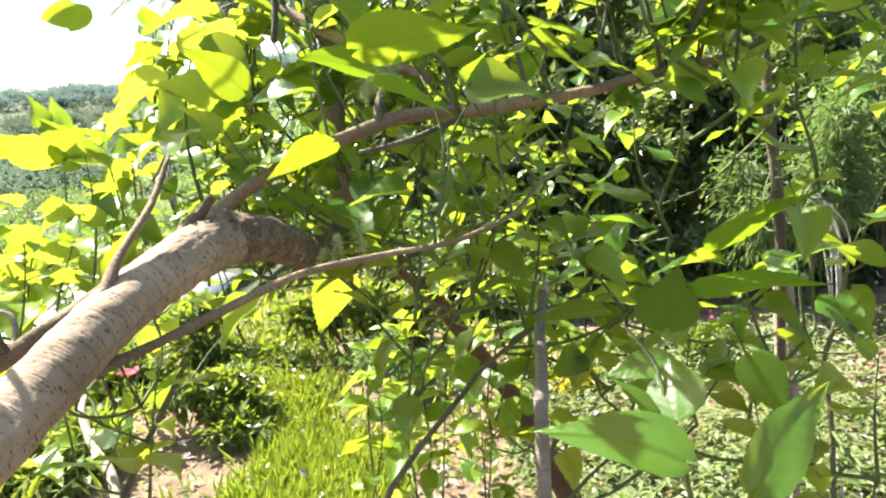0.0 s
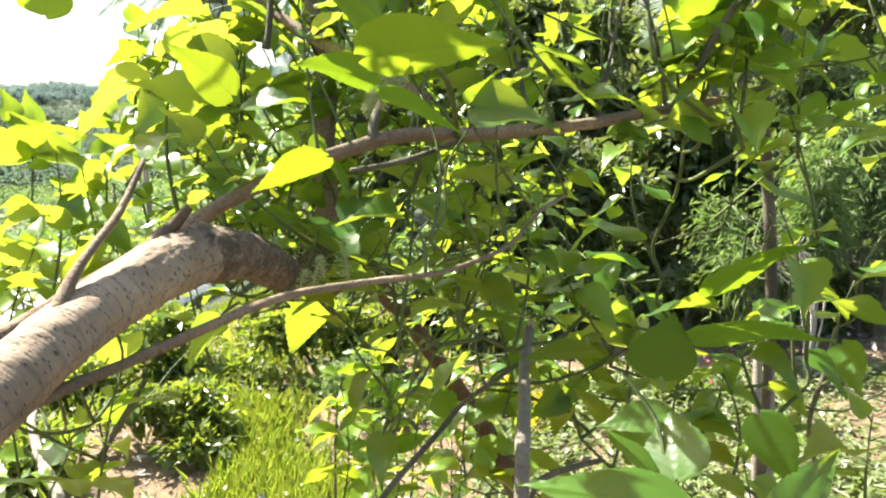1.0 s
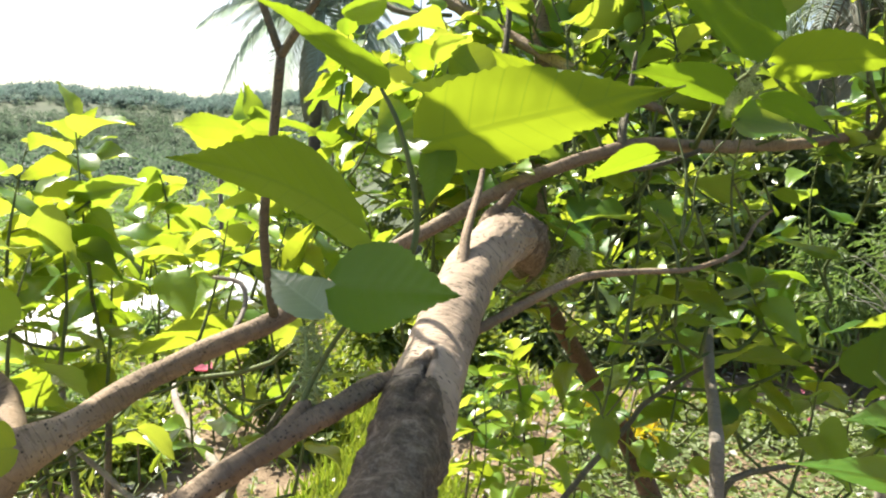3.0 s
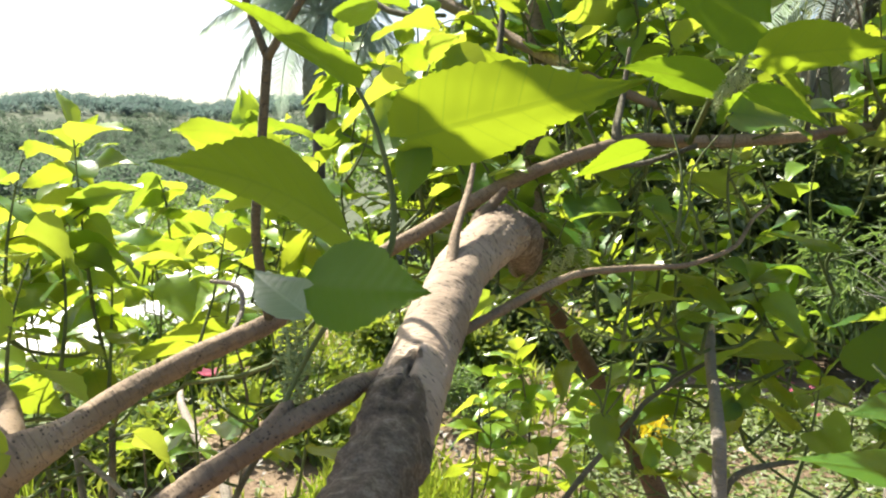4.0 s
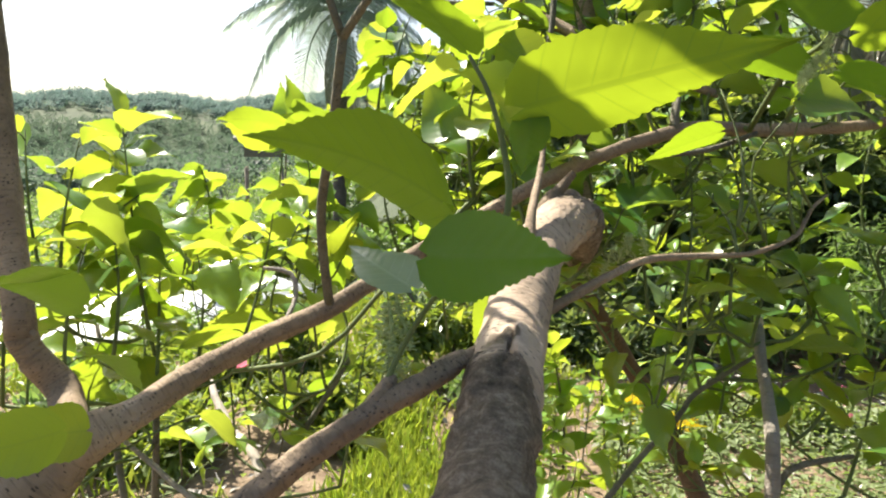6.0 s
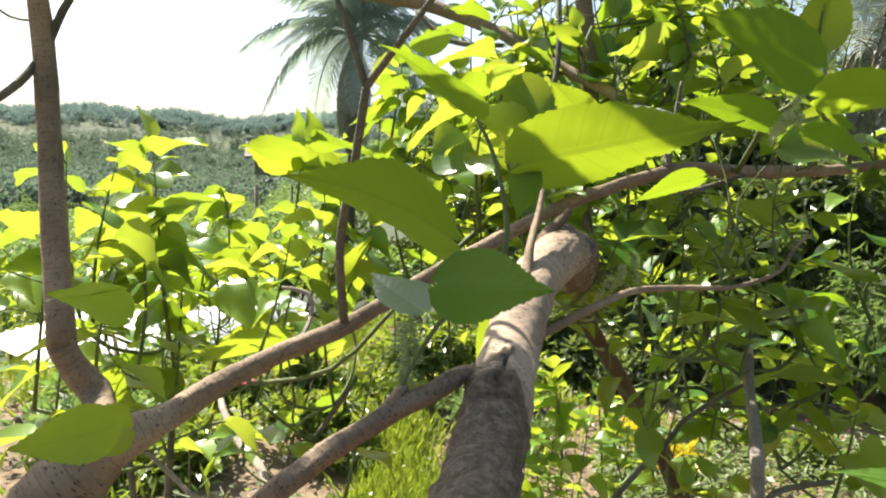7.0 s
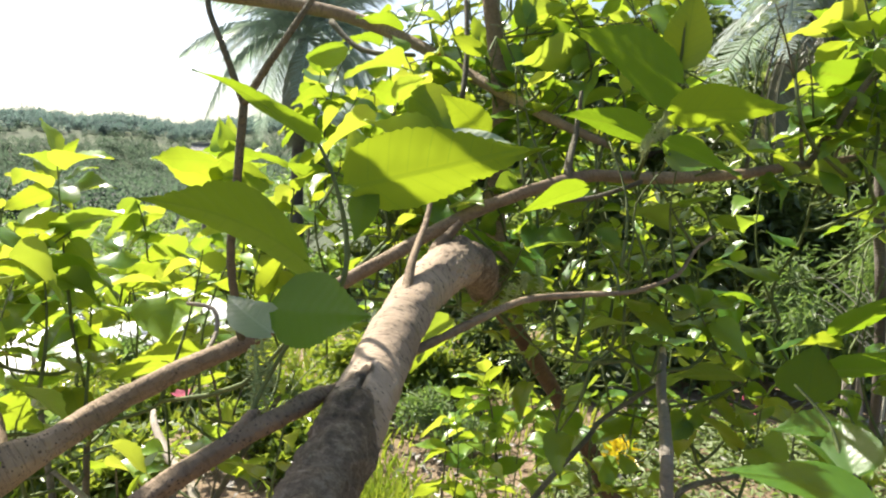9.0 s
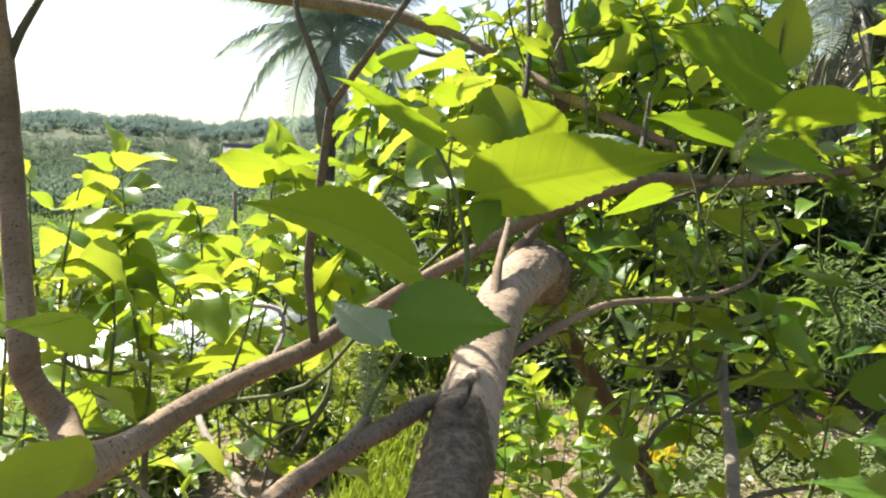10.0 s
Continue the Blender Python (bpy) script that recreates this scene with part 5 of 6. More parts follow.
for x0, y0, z0, x1, y1, z1, k, s in LEFT_SHOOTS:
    bush_left.reach((x0, y0, z0))
    bush_left.shoot((x0, y0, z0), (x1, y1, z1), k, s)
bush_left.fill((-1.7, -0.7, 1.1, 2.0, 0.95, 1.3), 14, 0.135, per=20)
bush_left.fill((-1.2, -0.7, 1.5, 1.9, 0.5, 0.8), 2, 0.11)
# cleared from the camera towards the shed and the pink flower
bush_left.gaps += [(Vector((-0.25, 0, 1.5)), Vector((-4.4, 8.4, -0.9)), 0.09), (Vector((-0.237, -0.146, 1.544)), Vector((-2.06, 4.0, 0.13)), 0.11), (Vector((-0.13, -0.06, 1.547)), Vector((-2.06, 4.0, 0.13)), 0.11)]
set_leaves(bush_left, BUSH_LEFT_LEAVES, LEAVES)
sprig(bush_left, [(-1.624, 2.022, 1.234, 0.0030), (-1.587, 1.992, 1.396, 0.0024), (-1.556, 2.008, 1.523, 0.0018)], [
    ((-1.552, 2.009, 1.537), (-1.651, 1.958, 1.573), 0),
    ((-1.552, 2.011, 1.552), (-1.503, 2.022, 1.623), 0),
    ((-1.606, 2.052, 1.492), (-1.709, 2.104, 1.556), 0),
    ((-1.536, 2.007, 1.504), (-1.440, 2.015, 1.537), 2),
    ((-1.526, 2.003, 1.465), (-1.351, 1.962, 1.472), 2),
    ((-1.558, 1.950, 1.461), (-1.669, 1.888, 1.405), 0),
    ((-1.598, 1.997, 1.444), (-1.606, 1.989, 1.376), 0),
    ((-1.565, 2.002, 1.474), (-1.514, 1.996, 1.398), 1),
])
sprig(bush_left, [(-1.135, 1.146, 1.278, 0.0030), (-1.057, 1.109, 1.363, 0.0024), (-0.987, 1.119, 1.419, 0.0018)], [
    ((-0.998, 1.118, 1.416), (-0.853, 1.050, 1.464), 0),
    ((-0.993, 1.119, 1.419), (-1.058, 1.013, 1.405), 0),
    ((-1.029, 1.113, 1.387), (-1.094, 1.115, 1.431), 0),
    ((-1.051, 1.109, 1.363), (-0.983, 1.025, 1.300), 0),
    ((-1.080, 1.105, 1.340), (-1.130, 1.097, 1.287), 0),
    ((-0.986, 1.117, 1.399), (-0.936, 1.114, 1.349), 1),
    ((-1.009, 1.114, 1.387), (-0.985, 1.122, 1.445), 0),
    ((-1.124, 1.149, 1.302), (-1.146, 1.203, 1.349), 0),
])
sprig(bush_left, [(-1.031, 1.540, 1.154, 0.0030), (-0.980, 1.505, 1.263, 0.0024), (-0.954, 1.514, 1.331, 0.0018)], [
    ((-0.959, 1.513, 1.327), (-1.027, 1.436, 1.387), 0),
    ((-0.956, 1.514, 1.331), (-0.859, 1.456, 1.314), 0),
    ((-0.987, 1.503, 1.248), (-1.070, 1.498, 1.242), 0),
    ((-0.991, 1.502, 1.240), (-0.854, 1.411, 1.263), 0),
    ((-0.991, 1.556, 1.278), (-0.988, 1.618, 1.374), 0),
    ((-1.005, 1.496, 1.195), (-1.053, 1.490, 1.164), 1),
])
sprig(bush_left, [(-1.251, 1.771, 1.070, 0.0030), (-1.215, 1.733, 1.159, 0.0024), (-1.199, 1.742, 1.237, 0.0018)], [
    ((-1.195, 1.742, 1.235), (-1.214, 1.749, 1.307), 0),
    ((-1.198, 1.738, 1.203), (-1.075, 1.753, 1.276), 0),
    ((-1.217, 1.734, 1.168), (-1.316, 1.637, 1.248), 0),
    ((-1.245, 1.790, 1.148), (-1.347, 1.858, 1.262), 1),
    ((-1.218, 1.729, 1.125), (-1.089, 1.738, 1.145), 0),
    ((-1.222, 1.728, 1.116), (-1.338, 1.720, 1.105), 1),
    ((-1.217, 1.731, 1.142), (-1.139, 1.728, 1.084), 0),
])
sprig(bush_left, [(-0.907, 1.564, 1.311, 0.0030), (-0.872, 1.528, 1.422, 0.0024), (-0.859, 1.547, 1.584, 0.0018)], [
    ((-0.857, 1.548, 1.587), (-0.870, 1.555, 1.656), 0),
    ((-0.870, 1.538, 1.512), (-0.977, 1.437, 1.557), 0),
    ((-0.863, 1.539, 1.512), (-0.678, 1.427, 1.503), 0),
    ((-0.871, 1.527, 1.415), (-0.946, 1.522, 1.406), 0),
    ((-0.878, 1.523, 1.377), (-0.816, 1.519, 1.319), 0),
    ((-0.881, 1.519, 1.347), (-0.906, 1.511, 1.287), 0),
    ((-0.868, 1.543, 1.550), (-0.820, 1.550, 1.588), 0),
])
sprig(bush_left, [(-1.039, 1.517, 1.313, 0.0030), (-1.020, 1.468, 1.401, 0.0024), (-1.036, 1.473, 1.451, 0.0018)], [
    ((-1.032, 1.473, 1.451), (-1.084, 1.411, 1.371), 0),
    ((-1.036, 1.473, 1.455), (-1.076, 1.472, 1.465), 0),
    ((-1.024, 1.468, 1.408), (-0.977, 1.473, 1.431), 0),
    ((-1.015, 1.464, 1.364), (-0.961, 1.468, 1.380), 0),
    ((-1.028, 1.470, 1.422), (-1.085, 1.462, 1.385), 1),
])
sprig(bush_left, [(-0.661, 1.429, 1.334, 0.0030), (-0.647, 1.389, 1.423, 0.0024), (-0.642, 1.398, 1.498, 0.0018)], [
    ((-0.648, 1.397, 1.498), (-0.675, 1.387, 1.422), 0),
    ((-0.645, 1.398, 1.501), (-0.598, 1.405, 1.540), 0),
    ((-0.644, 1.392, 1.450), (-0.719, 1.386, 1.435), 0),
    ((-0.646, 1.386, 1.395), (-0.595, 1.391, 1.417), 0),
    ((-0.648, 1.381, 1.354), (-0.694, 1.268, 1.269), 0),
    ((-0.649, 1.384, 1.382), (-0.599, 1.380, 1.321), 1),
])
sprig(bush_left, [(-1.023, 1.187, 1.142, 0.0030), (-1.008, 1.147, 1.227, 0.0024), (-1.018, 1.152, 1.281, 0.0018)], [
    ((-1.018, 1.152, 1.281), (-1.086, 1.145, 1.250), 1),
    ((-1.015, 1.152, 1.275), (-0.950, 1.157, 1.294), 1),
    ((-1.019, 1.153, 1.287), (-1.035, 1.158, 1.340), 0),
    ((-1.008, 1.148, 1.239), (-1.055, 1.139, 1.185), 1),
    ((-1.005, 1.147, 1.233), (-0.941, 1.146, 1.193), 0),
    ((-1.001, 1.144, 1.204), (-0.946, 1.142, 1.157), 1),
    ((-1.012, 1.150, 1.257), (-1.109, 1.138, 1.201), 0),
])
sprig(bush_left, [(-1.065, 1.038, 1.182, 0.0030), (-1.038, 0.999, 1.270, 0.0024), (-1.029, 1.006, 1.334, 0.0018)], [
    ((-1.029, 1.006, 1.334), (-1.078, 1.006, 1.354), 0),
    ((-1.032, 1.005, 1.323), (-0.986, 1.004, 1.293), 1),
    ((-1.036, 1.001, 1.292), (-1.081, 0.995, 1.259), 1),
    ((-1.036, 1.000, 1.281), (-0.990, 0.998, 1.240), 0),
    ((-1.038, 0.997, 1.255), (-1.074, 0.990, 1.206), 1),
])
sprig(bush_left, [(-0.965, 1.68, 0.560, 0.0040), (-0.954, 1.68, 0.639, 0.0038), (-0.900, 1.67, 0.838, 0.0030), (-0.840, 1.70, 1.029, 0.0020)], [
    ((-0.897, 1.660, 0.844), (-0.906, 1.660, 0.914), 0),
    ((-0.846, 1.700, 0.847), (-0.736, 1.680, 0.935), 0),
    ((-0.904, 1.640, 0.804), (-1.051, 1.720, 0.764), 1),
    ((-0.950, 1.660, 0.722), (-1.003, 1.700, 0.757), 0),
    ((-0.843, 1.560, 0.754), (-0.751, 1.560, 0.804), 0),
    ((-0.920, 1.700, 0.975), (-1.002, 1.700, 0.949), 0),
    ((-0.831, 1.700, 0.989), (-0.719, 1.660, 1.093), 0),
    ((-0.851, 1.720, 0.987), (-0.874, 1.720, 1.026), 0),
])
sprig(bush_left, [(-1.32, 1.85, 0.50, 0.0040), (-1.31, 1.83, 0.60, 0.0036), (-1.30, 1.81, 0.66, 0.0020)], [
    ((-1.299, 1.800, 0.649), (-1.147, 1.700, 0.637), 0),
    ((-1.305, 1.815, 0.640), (-1.400, 1.790, 0.660), 0),
])
sprig(bush_left, [(-0.88, 1.56, 0.90, 0.0040), (-0.885, 1.54, 1.00, 0.0036), (-0.893, 1.50, 1.085, 0.0020)], [
    ((-0.895, 1.500, 1.087), (-1.104, 1.450, 1.050), 0),
])
sprig(bush_left, [(-1.0, 2.9, 1.1, 0.0050), (-0.98, 2.9, 1.5, 0.0042), (-0.962, 2.9, 1.9, 0.0026)], [
    ((-0.965, 2.900, 1.880), (-0.875, 2.850, 2.050), 0),
    ((-0.950, 2.900, 1.840), (-0.840, 2.890, 1.860), 0),
    ((-0.970, 2.900, 1.750), (-1.100, 2.880, 1.700), 0),
    ((-0.970, 2.900, 1.700), (-0.850, 2.880, 1.630), 0),
    ((-0.975, 2.900, 1.600), (-1.080, 2.880, 1.560), 1),
])
sprig(bush_left, [(-1.36, 2.9, 1.0, 0.0050), (-1.335, 2.9, 1.4, 0.0042), (-1.32, 2.9, 1.63, 0.0026)], [
    ((-1.320, 2.900, 1.640), (-1.350, 2.900, 1.770), 0),
    ((-1.322, 2.900, 1.600), (-1.460, 2.850, 1.610), 0),
    ((-1.322, 2.900, 1.580), (-1.200, 2.850, 1.600), 0),
    ((-1.328, 2.900, 1.520), (-1.430, 2.850, 1.470), 1),
])
bush_left.finish()

bush_right = Plant("mulberry_bush", "tall mulberry bush with broad shaded leaves", (0.75, 1.5, 0), "bush")
bush_right.stem("trunk", POST_R, BARK_DARK, 10)
bush_right.stem("stem", THIN_R, BARK_YOUNG, 7)
bush_right.stem("stem", STEM_R1, STEM, 8)
for x0, y0, z0, x1, y1, z1, k, s in RIGHT_SHOOTS:
    bush_right.reach((x0, y0, z0))
    bush_right.shoot((x0, y0, z0), (x1, y1, z1), k, s)
bush_right.fill((0.3, 1.3, 1.2, 2.0, 1.15, 1.75), 16, 0.1, per=24)
bush_right.fill((0.4, 1.1, 0.9, 1.4, 0.75, 1.1), 8, 0.1)
bush_right.gaps += [PALM_SIGHT_GAP] + SUN_GAPS + SHRUB_SIGHT_GAPS + LIMB_SIGHT_GAPS[-1:]
set_leaves(bush_right, BUSH_RIGHT_LEAVES)
sprig(bush_right, [(0.469, 1.312, 1.570, 0.0040), (0.486, 1.274, 1.672, 0.0032), (0.546, 1.288, 1.764, 0.0024)], [
    ((0.485, 1.276, 1.683), (0.417, 1.274, 1.700), 0),
    ((0.492, 1.279, 1.708), (0.454, 1.281, 1.744), 0),
    ((0.517, 1.282, 1.727), (0.369, 1.226, 1.740), 0),
    ((0.482, 1.273, 1.664), (0.420, 1.268, 1.641), 2),
    ((0.503, 1.279, 1.701), (0.581, 1.279, 1.666), 0),
    ((0.531, 1.285, 1.746), (0.468, 1.285, 1.774), 1),
    ((0.479, 1.272, 1.650), (0.553, 1.271, 1.615), 1),
    ((0.535, 1.286, 1.753), (0.585, 1.295, 1.805), 0),
])
sprig(bush_right, [(0.644, 1.447, 1.793, 0.0030), (0.566, 1.396, 1.823, 0.0024), (0.518, 1.398, 1.858, 0.0018)], [
    ((0.518, 1.398, 1.858), (0.370, 1.335, 1.818), 0),
    ((0.534, 1.398, 1.854), (0.438, 1.397, 1.891), 0),
    ((0.526, 1.399, 1.862), (0.516, 1.405, 1.924), 0),
    ((0.566, 1.397, 1.827), (0.628, 1.404, 1.864), 0),
    ((0.558, 1.397, 1.831), (0.512, 1.390, 1.791), 0),
])
sprig(bush_right, [(0.437, 1.259, 1.561, 0.0030), (0.370, 1.205, 1.552, 0.0024), (0.293, 1.198, 1.530, 0.0018)], [
    ((0.377, 1.205, 1.549), (0.487, 1.209, 1.535), 0),
    ((0.293, 1.198, 1.531), (0.358, 1.200, 1.517), 0),
    ((0.314, 1.200, 1.537), (0.254, 1.194, 1.515), 0),
    ((0.349, 1.203, 1.548), (0.320, 1.205, 1.580), 0),
    ((0.398, 1.207, 1.560), (0.449, 1.203, 1.505), 1),
    ((0.321, 1.200, 1.537), (0.329, 1.195, 1.488), 1),
])
bush_right.finish()

stump_bush = Plant("mulberry_stump", "cut mulberry stem with new side shoots", (0.21, 1.34, 0), "bush")
stump_bush.stem("trunk", STUMP, DEADWOOD, 10, 4, 0.08, "pale cut stem")
stump_bush.stem("cut_end", [(0.161, 1.326, 1.166, 0.0095), (0.1635, 1.335, 1.172, 0.0088), (0.166, 1.344, 1.179, 0.006)], CUT_WOOD, 10, 3, 0.1, "pale cut wood")
stump_bush.stem("twig", LOW_TWIG, BARK_YOUNG, 8)
stump_bush.stem("twig", STUMP_R, BARK_YOUNG, 7)
for x0, y0, z0, x1, y1, z1, k, s in STUMP_SHOOTS:
    stump_bush.reach((x0, y0, z0))
    stump_bush.shoot((x0, y0, z0), (x1, y1, z1), k, s)
stump_bush.fill((-0.05, 0.45, 1.42, 1.9, 0.95, 1.2), 5, 0.085)
stump_bush.fill((0.02, 0.24, 1.35, 1.6, 0.72, 1.0), 7, 0.1)
sprig(stump_bush, [(0.141, 1.553, 1.171, 0.0030), (0.065, 1.496, 1.147, 0.0024), (0.014, 1.510, 1.114, 0.0018)], [
    ((0.005, 1.496, 1.174), (-0.045, 1.500, 1.235), 3),
    ((0.027, 1.491, 1.125), (-0.021, 1.483, 1.069), 1),
    ((0.086, 1.498, 1.159), (0.132, 1.495, 1.105), 0),
    ((0.108, 1.501, 1.176), (0.052, 1.503, 1.213), 2),
])
sprig(stump_bush, [(0.186, 1.383, 0.979, 0.0030), (0.277, 1.394, 1.043, 0.0024), (0.369, 1.405, 1.096, 0.0018)], [
    ((0.369, 1.406, 1.106), (0.173, 1.335, 1.103), 0),
    ((0.374, 1.407, 1.106), (0.377, 1.415, 1.183), 2),
    ((0.318, 1.399, 1.064), (0.275, 1.404, 1.125), 0),
    ((0.277, 1.394, 1.043), (0.217, 1.384, 0.980), 1),
    ((0.369, 1.404, 1.085), (0.432, 1.403, 1.051), 0),
    ((0.237, 1.389, 1.011), (0.156, 1.379, 0.958), 1),
])
sprig(stump_bush, [(0.147, 1.571, 0.882, 0.0030), (0.125, 1.524, 0.923, 0.0024), (0.129, 1.529, 0.968, 0.0018)], [
    ((0.135, 1.530, 0.974), (0.149, 1.520, 0.872), 1),
    ((0.129, 1.529, 0.968), (0.057, 1.518, 0.899), 1),
    ((0.135, 1.527, 0.945), (0.202, 1.536, 0.992), 0),
])
stump_bush.gaps += SUN_GAPS + LIMB_SIGHT_GAPS[-1:]
stump_bush.finish()

low_bush = Plant("mulberry_bush", "low mulberry shoots with fresh green leaves", (-0.2, 2.0, 0), "bush")
for x0, y0, z0, x1, y1, z1, k, s in LOW_SHOOTS:
    low_bush.stem("stem", [(-0.2 + (x0 + 0.2) * 0.4, 2.0 + (y0 - 2.0) * 0.4, -0.05, 0.008), (x0, y0, z0, 0.005)], STEM, 6, 3)
    low_bush.shoot((x0, y0, z0), (x1, y1, z1), k, s, 0.0035, 0.6)
low_bush.fill((-0.3, 0.1, 1.8, 2.2, 0.25, 0.75), 4, 0.08, per=26, young=0.6)
sprig(low_bush, [(-0.160, 2.017, 0.506, 0.0040), (-0.166, 1.988, 0.704, 0.0032), (-0.197, 2.006, 0.875, 0.0024)], [
    ((-0.200, 2.006, 0.875), (-0.260, 2.008, 0.920), 0),
    ((-0.196, 2.006, 0.878), (-0.141, 2.017, 0.946), 0),
    ((-0.195, 2.003, 0.849), (-0.331, 1.996, 0.846), 0),
    ((-0.187, 1.999, 0.805), (-0.278, 1.990, 0.774), 0),
    ((-0.180, 1.996, 0.776), (-0.111, 2.004, 0.821), 2),
    ((-0.170, 1.991, 0.733), (-0.298, 1.981, 0.701), 0),
    ((-0.166, 1.988, 0.704), (-0.051, 2.001, 0.764), 0),
    ((-0.164, 1.980, 0.631), (-0.266, 1.970, 0.585), 0),
    ((-0.161, 1.979, 0.616), (-0.062, 1.987, 0.647), 2),
])
sprig(low_bush, [(-0.016, 2.117, 0.432, 0.0040), (-0.033, 2.090, 0.653, 0.0032), (-0.053, 2.108, 0.820, 0.0024)], [
    ((-0.053, 2.108, 0.820), (-0.093, 2.113, 0.880), 2),
    ((-0.048, 2.107, 0.813), (0.032, 2.109, 0.791), 0),
    ((-0.044, 2.102, 0.759), (-0.135, 2.093, 0.727), 0),
    ((-0.038, 2.097, 0.714), (0.066, 2.097, 0.670), 0),
    ((-0.031, 2.089, 0.638), (-0.115, 2.077, 0.575), 0),
    ((-0.027, 2.084, 0.592), (0.084, 2.088, 0.579), 0),
])
sprig(low_bush, [(-0.333, 1.905, 0.491, 0.0040), (-0.321, 1.874, 0.655, 0.0032), (-0.310, 1.890, 0.794, 0.0024)], [
    ((-0.310, 1.890, 0.794), (-0.393, 1.881, 0.751), 0),
    ((-0.307, 1.890, 0.794), (-0.270, 1.898, 0.844), 0),
    ((-0.315, 1.880, 0.711), (-0.404, 1.869, 0.653), 0),
    ((-0.319, 1.877, 0.683), (-0.223, 1.881, 0.671), 2),
    ((-0.323, 1.871, 0.627), (-0.416, 1.859, 0.570), 0),
    ((-0.325, 1.867, 0.599), (-0.234, 1.868, 0.559), 0),
])
low_bush.finish()

brush = thing("dead_brush", "pale dry bare twigs leaning out of a shrub", "branch", (2.1, 3.95, 0))
for k in range(9):
    lean, h = rng.uniform(-0.42, 0.02), rng.uniform(0.72, 1.02)
    knee = Vector((0.06 * rng.uniform(-1, 1), 0.08 * rng.uniform(-1, 1), h * rng.uniform(0.5, 0.62)))
    top = Vector((lean, rng.uniform(-0.2, 0.1), h))
    twig = stem_part("twig", brush, [(0, 0, -0.05, 0.007), (*knee, 0.0055), (*(knee.lerp(top, 0.5) + Vector((0, 0, 0.04))), 0.0045), (*top, 0.003), (*(top + Vector((rng.uniform(-0.14, 0.02), 0, rng.uniform(-0.02, 0.07)))), 0.0018)], PALE_TWIG, 5, 3, 0.12)
    side = knee.lerp(top, 0.6)
    stem_part("twig_fork", twig, [(*side, 0.003), (*(side + Vector((rng.uniform(-0.12, 0.08), 0, rng.uniform(0.05, 0.13)))), 0.0015)], PALE_TWIG, 4, 2, 0.1)

dead_branch = thing("dead_branch", "pale bare dead branch stuck in the ground", "branch", (-0.97, 1.8, 0))
stem_part("wood", dead_branch, [(x + 0.97, y - 1.8, z, r) for x, y, z, r in PALE], DEADWOOD, 9, 4, 0.12)
for pts in (POST_FAR, POST_FAR2):
    foot = pts[-1]
    post = thing("garden_post", "thin bare wooden garden post", "post", (foot[0], foot[1], 0), "garden posts")
    stem_part("wood", post, [(x - foot[0], y - foot[1], z, r) for x, y, z, r in pts], DEADWOOD, 8, 3, 0.08)

# ---- garden plants behind ----
shrub((-1.75, 4.15, -0.1), (0.75, 0.45, 0.32), 2600, 0.085, FILL, "dark green leafy garden shrub")
shrub((-0.75, 4.3, 0), (0.7, 0.4, 0.3), 2400, 0.075, FILL, "dark green leafy garden shrub")
shrub((-2.1, 2.9, 0), (0.45, 0.4, 0.18), 1500, 0.07, FILL, "dark green leafy garden shrub")
shrub((-2.7, 3.9, -0.2), (0.6, 0.5, 0.2), 1800, 0.075, FILL, "dark green leafy garden shrub")
shrub((-0.9, 5.3, 0), (1.1, 0.6, 0.45), 2800, 0.09, FILL_PALE, "grey-green leafy garden shrub")
shrub((-2.6, 5.2, -0.3), (0.8, 0.7, 0.3), 2600, 0.08, FILL_PALE, "grey-green scrub on the slope")
shrub((-4.6, 4.2, -0.6), (1.3, 1.0, 0.7), 2400, 0.08, FILL, "green scrub on the slope")
shrub((-2.6, 3.2, -0.1), (0.7, 0.6, 0.2), 1600, 0.07, FILL_PALE, "grey-green scrub on the slope")
shrub((-2.6, 9.6, -0.4), (1.3, 0.8, 0.5), 3600, 0.1, FILL, "dark green leafy garden shrub")
shrub((-4.2, 11.5, -0.9), (1.6, 1.0, 0.7), 3600, 0.12, FILL, "green scrub on the slope")
shrub((-5.5, 8.0, -1.4), (2.2, 1.5, 1.0), 3200, 0.12, FILL, "green scrub on the slope")
shrub((-8.5, 11.0, -2.4), (3, 2, 1.3), 3200, 0.16, FILL, "green scrub on the slope")
shrub((-2.5, 3.5, -0.1), (0.45, 0.35, 0.2), 2200, 0.045, FILL_PALE, "low grey-green feathery garden herbs", width=0.3)
shrub((-0.38, 3.7, 0), (0.4, 0.3, 0.18), 1800, 0.045, FILL_PALE, "low grey-green feathery garden herbs", width=0.3)
shrub((-1.3, 3.3, 0), (0.5, 0.3, 0.22), 1800, 0.06, FILL, "dark green leafy garden shrub")
shrub((0.65, 4.75, 0), (0.65, 0.35, 0.3), 4500, 0.07, FILL_DARK, "low dark green shaded shrub")
shrub((1.65, 4.85, 0), (0.7, 0.35, 0.32), 4500, 0.07, FILL_DARK, "low dark green shaded shrub")
shrub((2.6, 5.1, 0), (0.7, 0.35, 0.3), 4500, 0.07, FILL_DARK, "low dark green shaded shrub")
shrub((-0.1, 4.9, 0), (0.5, 0.3, 0.3), 3000, 0.07, FILL_DARK, "low dark green shaded shrub")
shrub((0.6, 5.4, 0), (1.0, 0.6, 0.9), 10000, 0.11, FILL_DARK, "dense dark green garden shrub")
shrub((1.7, 5.7, 0), (1.0, 0.7, 1.0), 11000, 0.11, FILL_DARK, "dense dark green garden shrub")
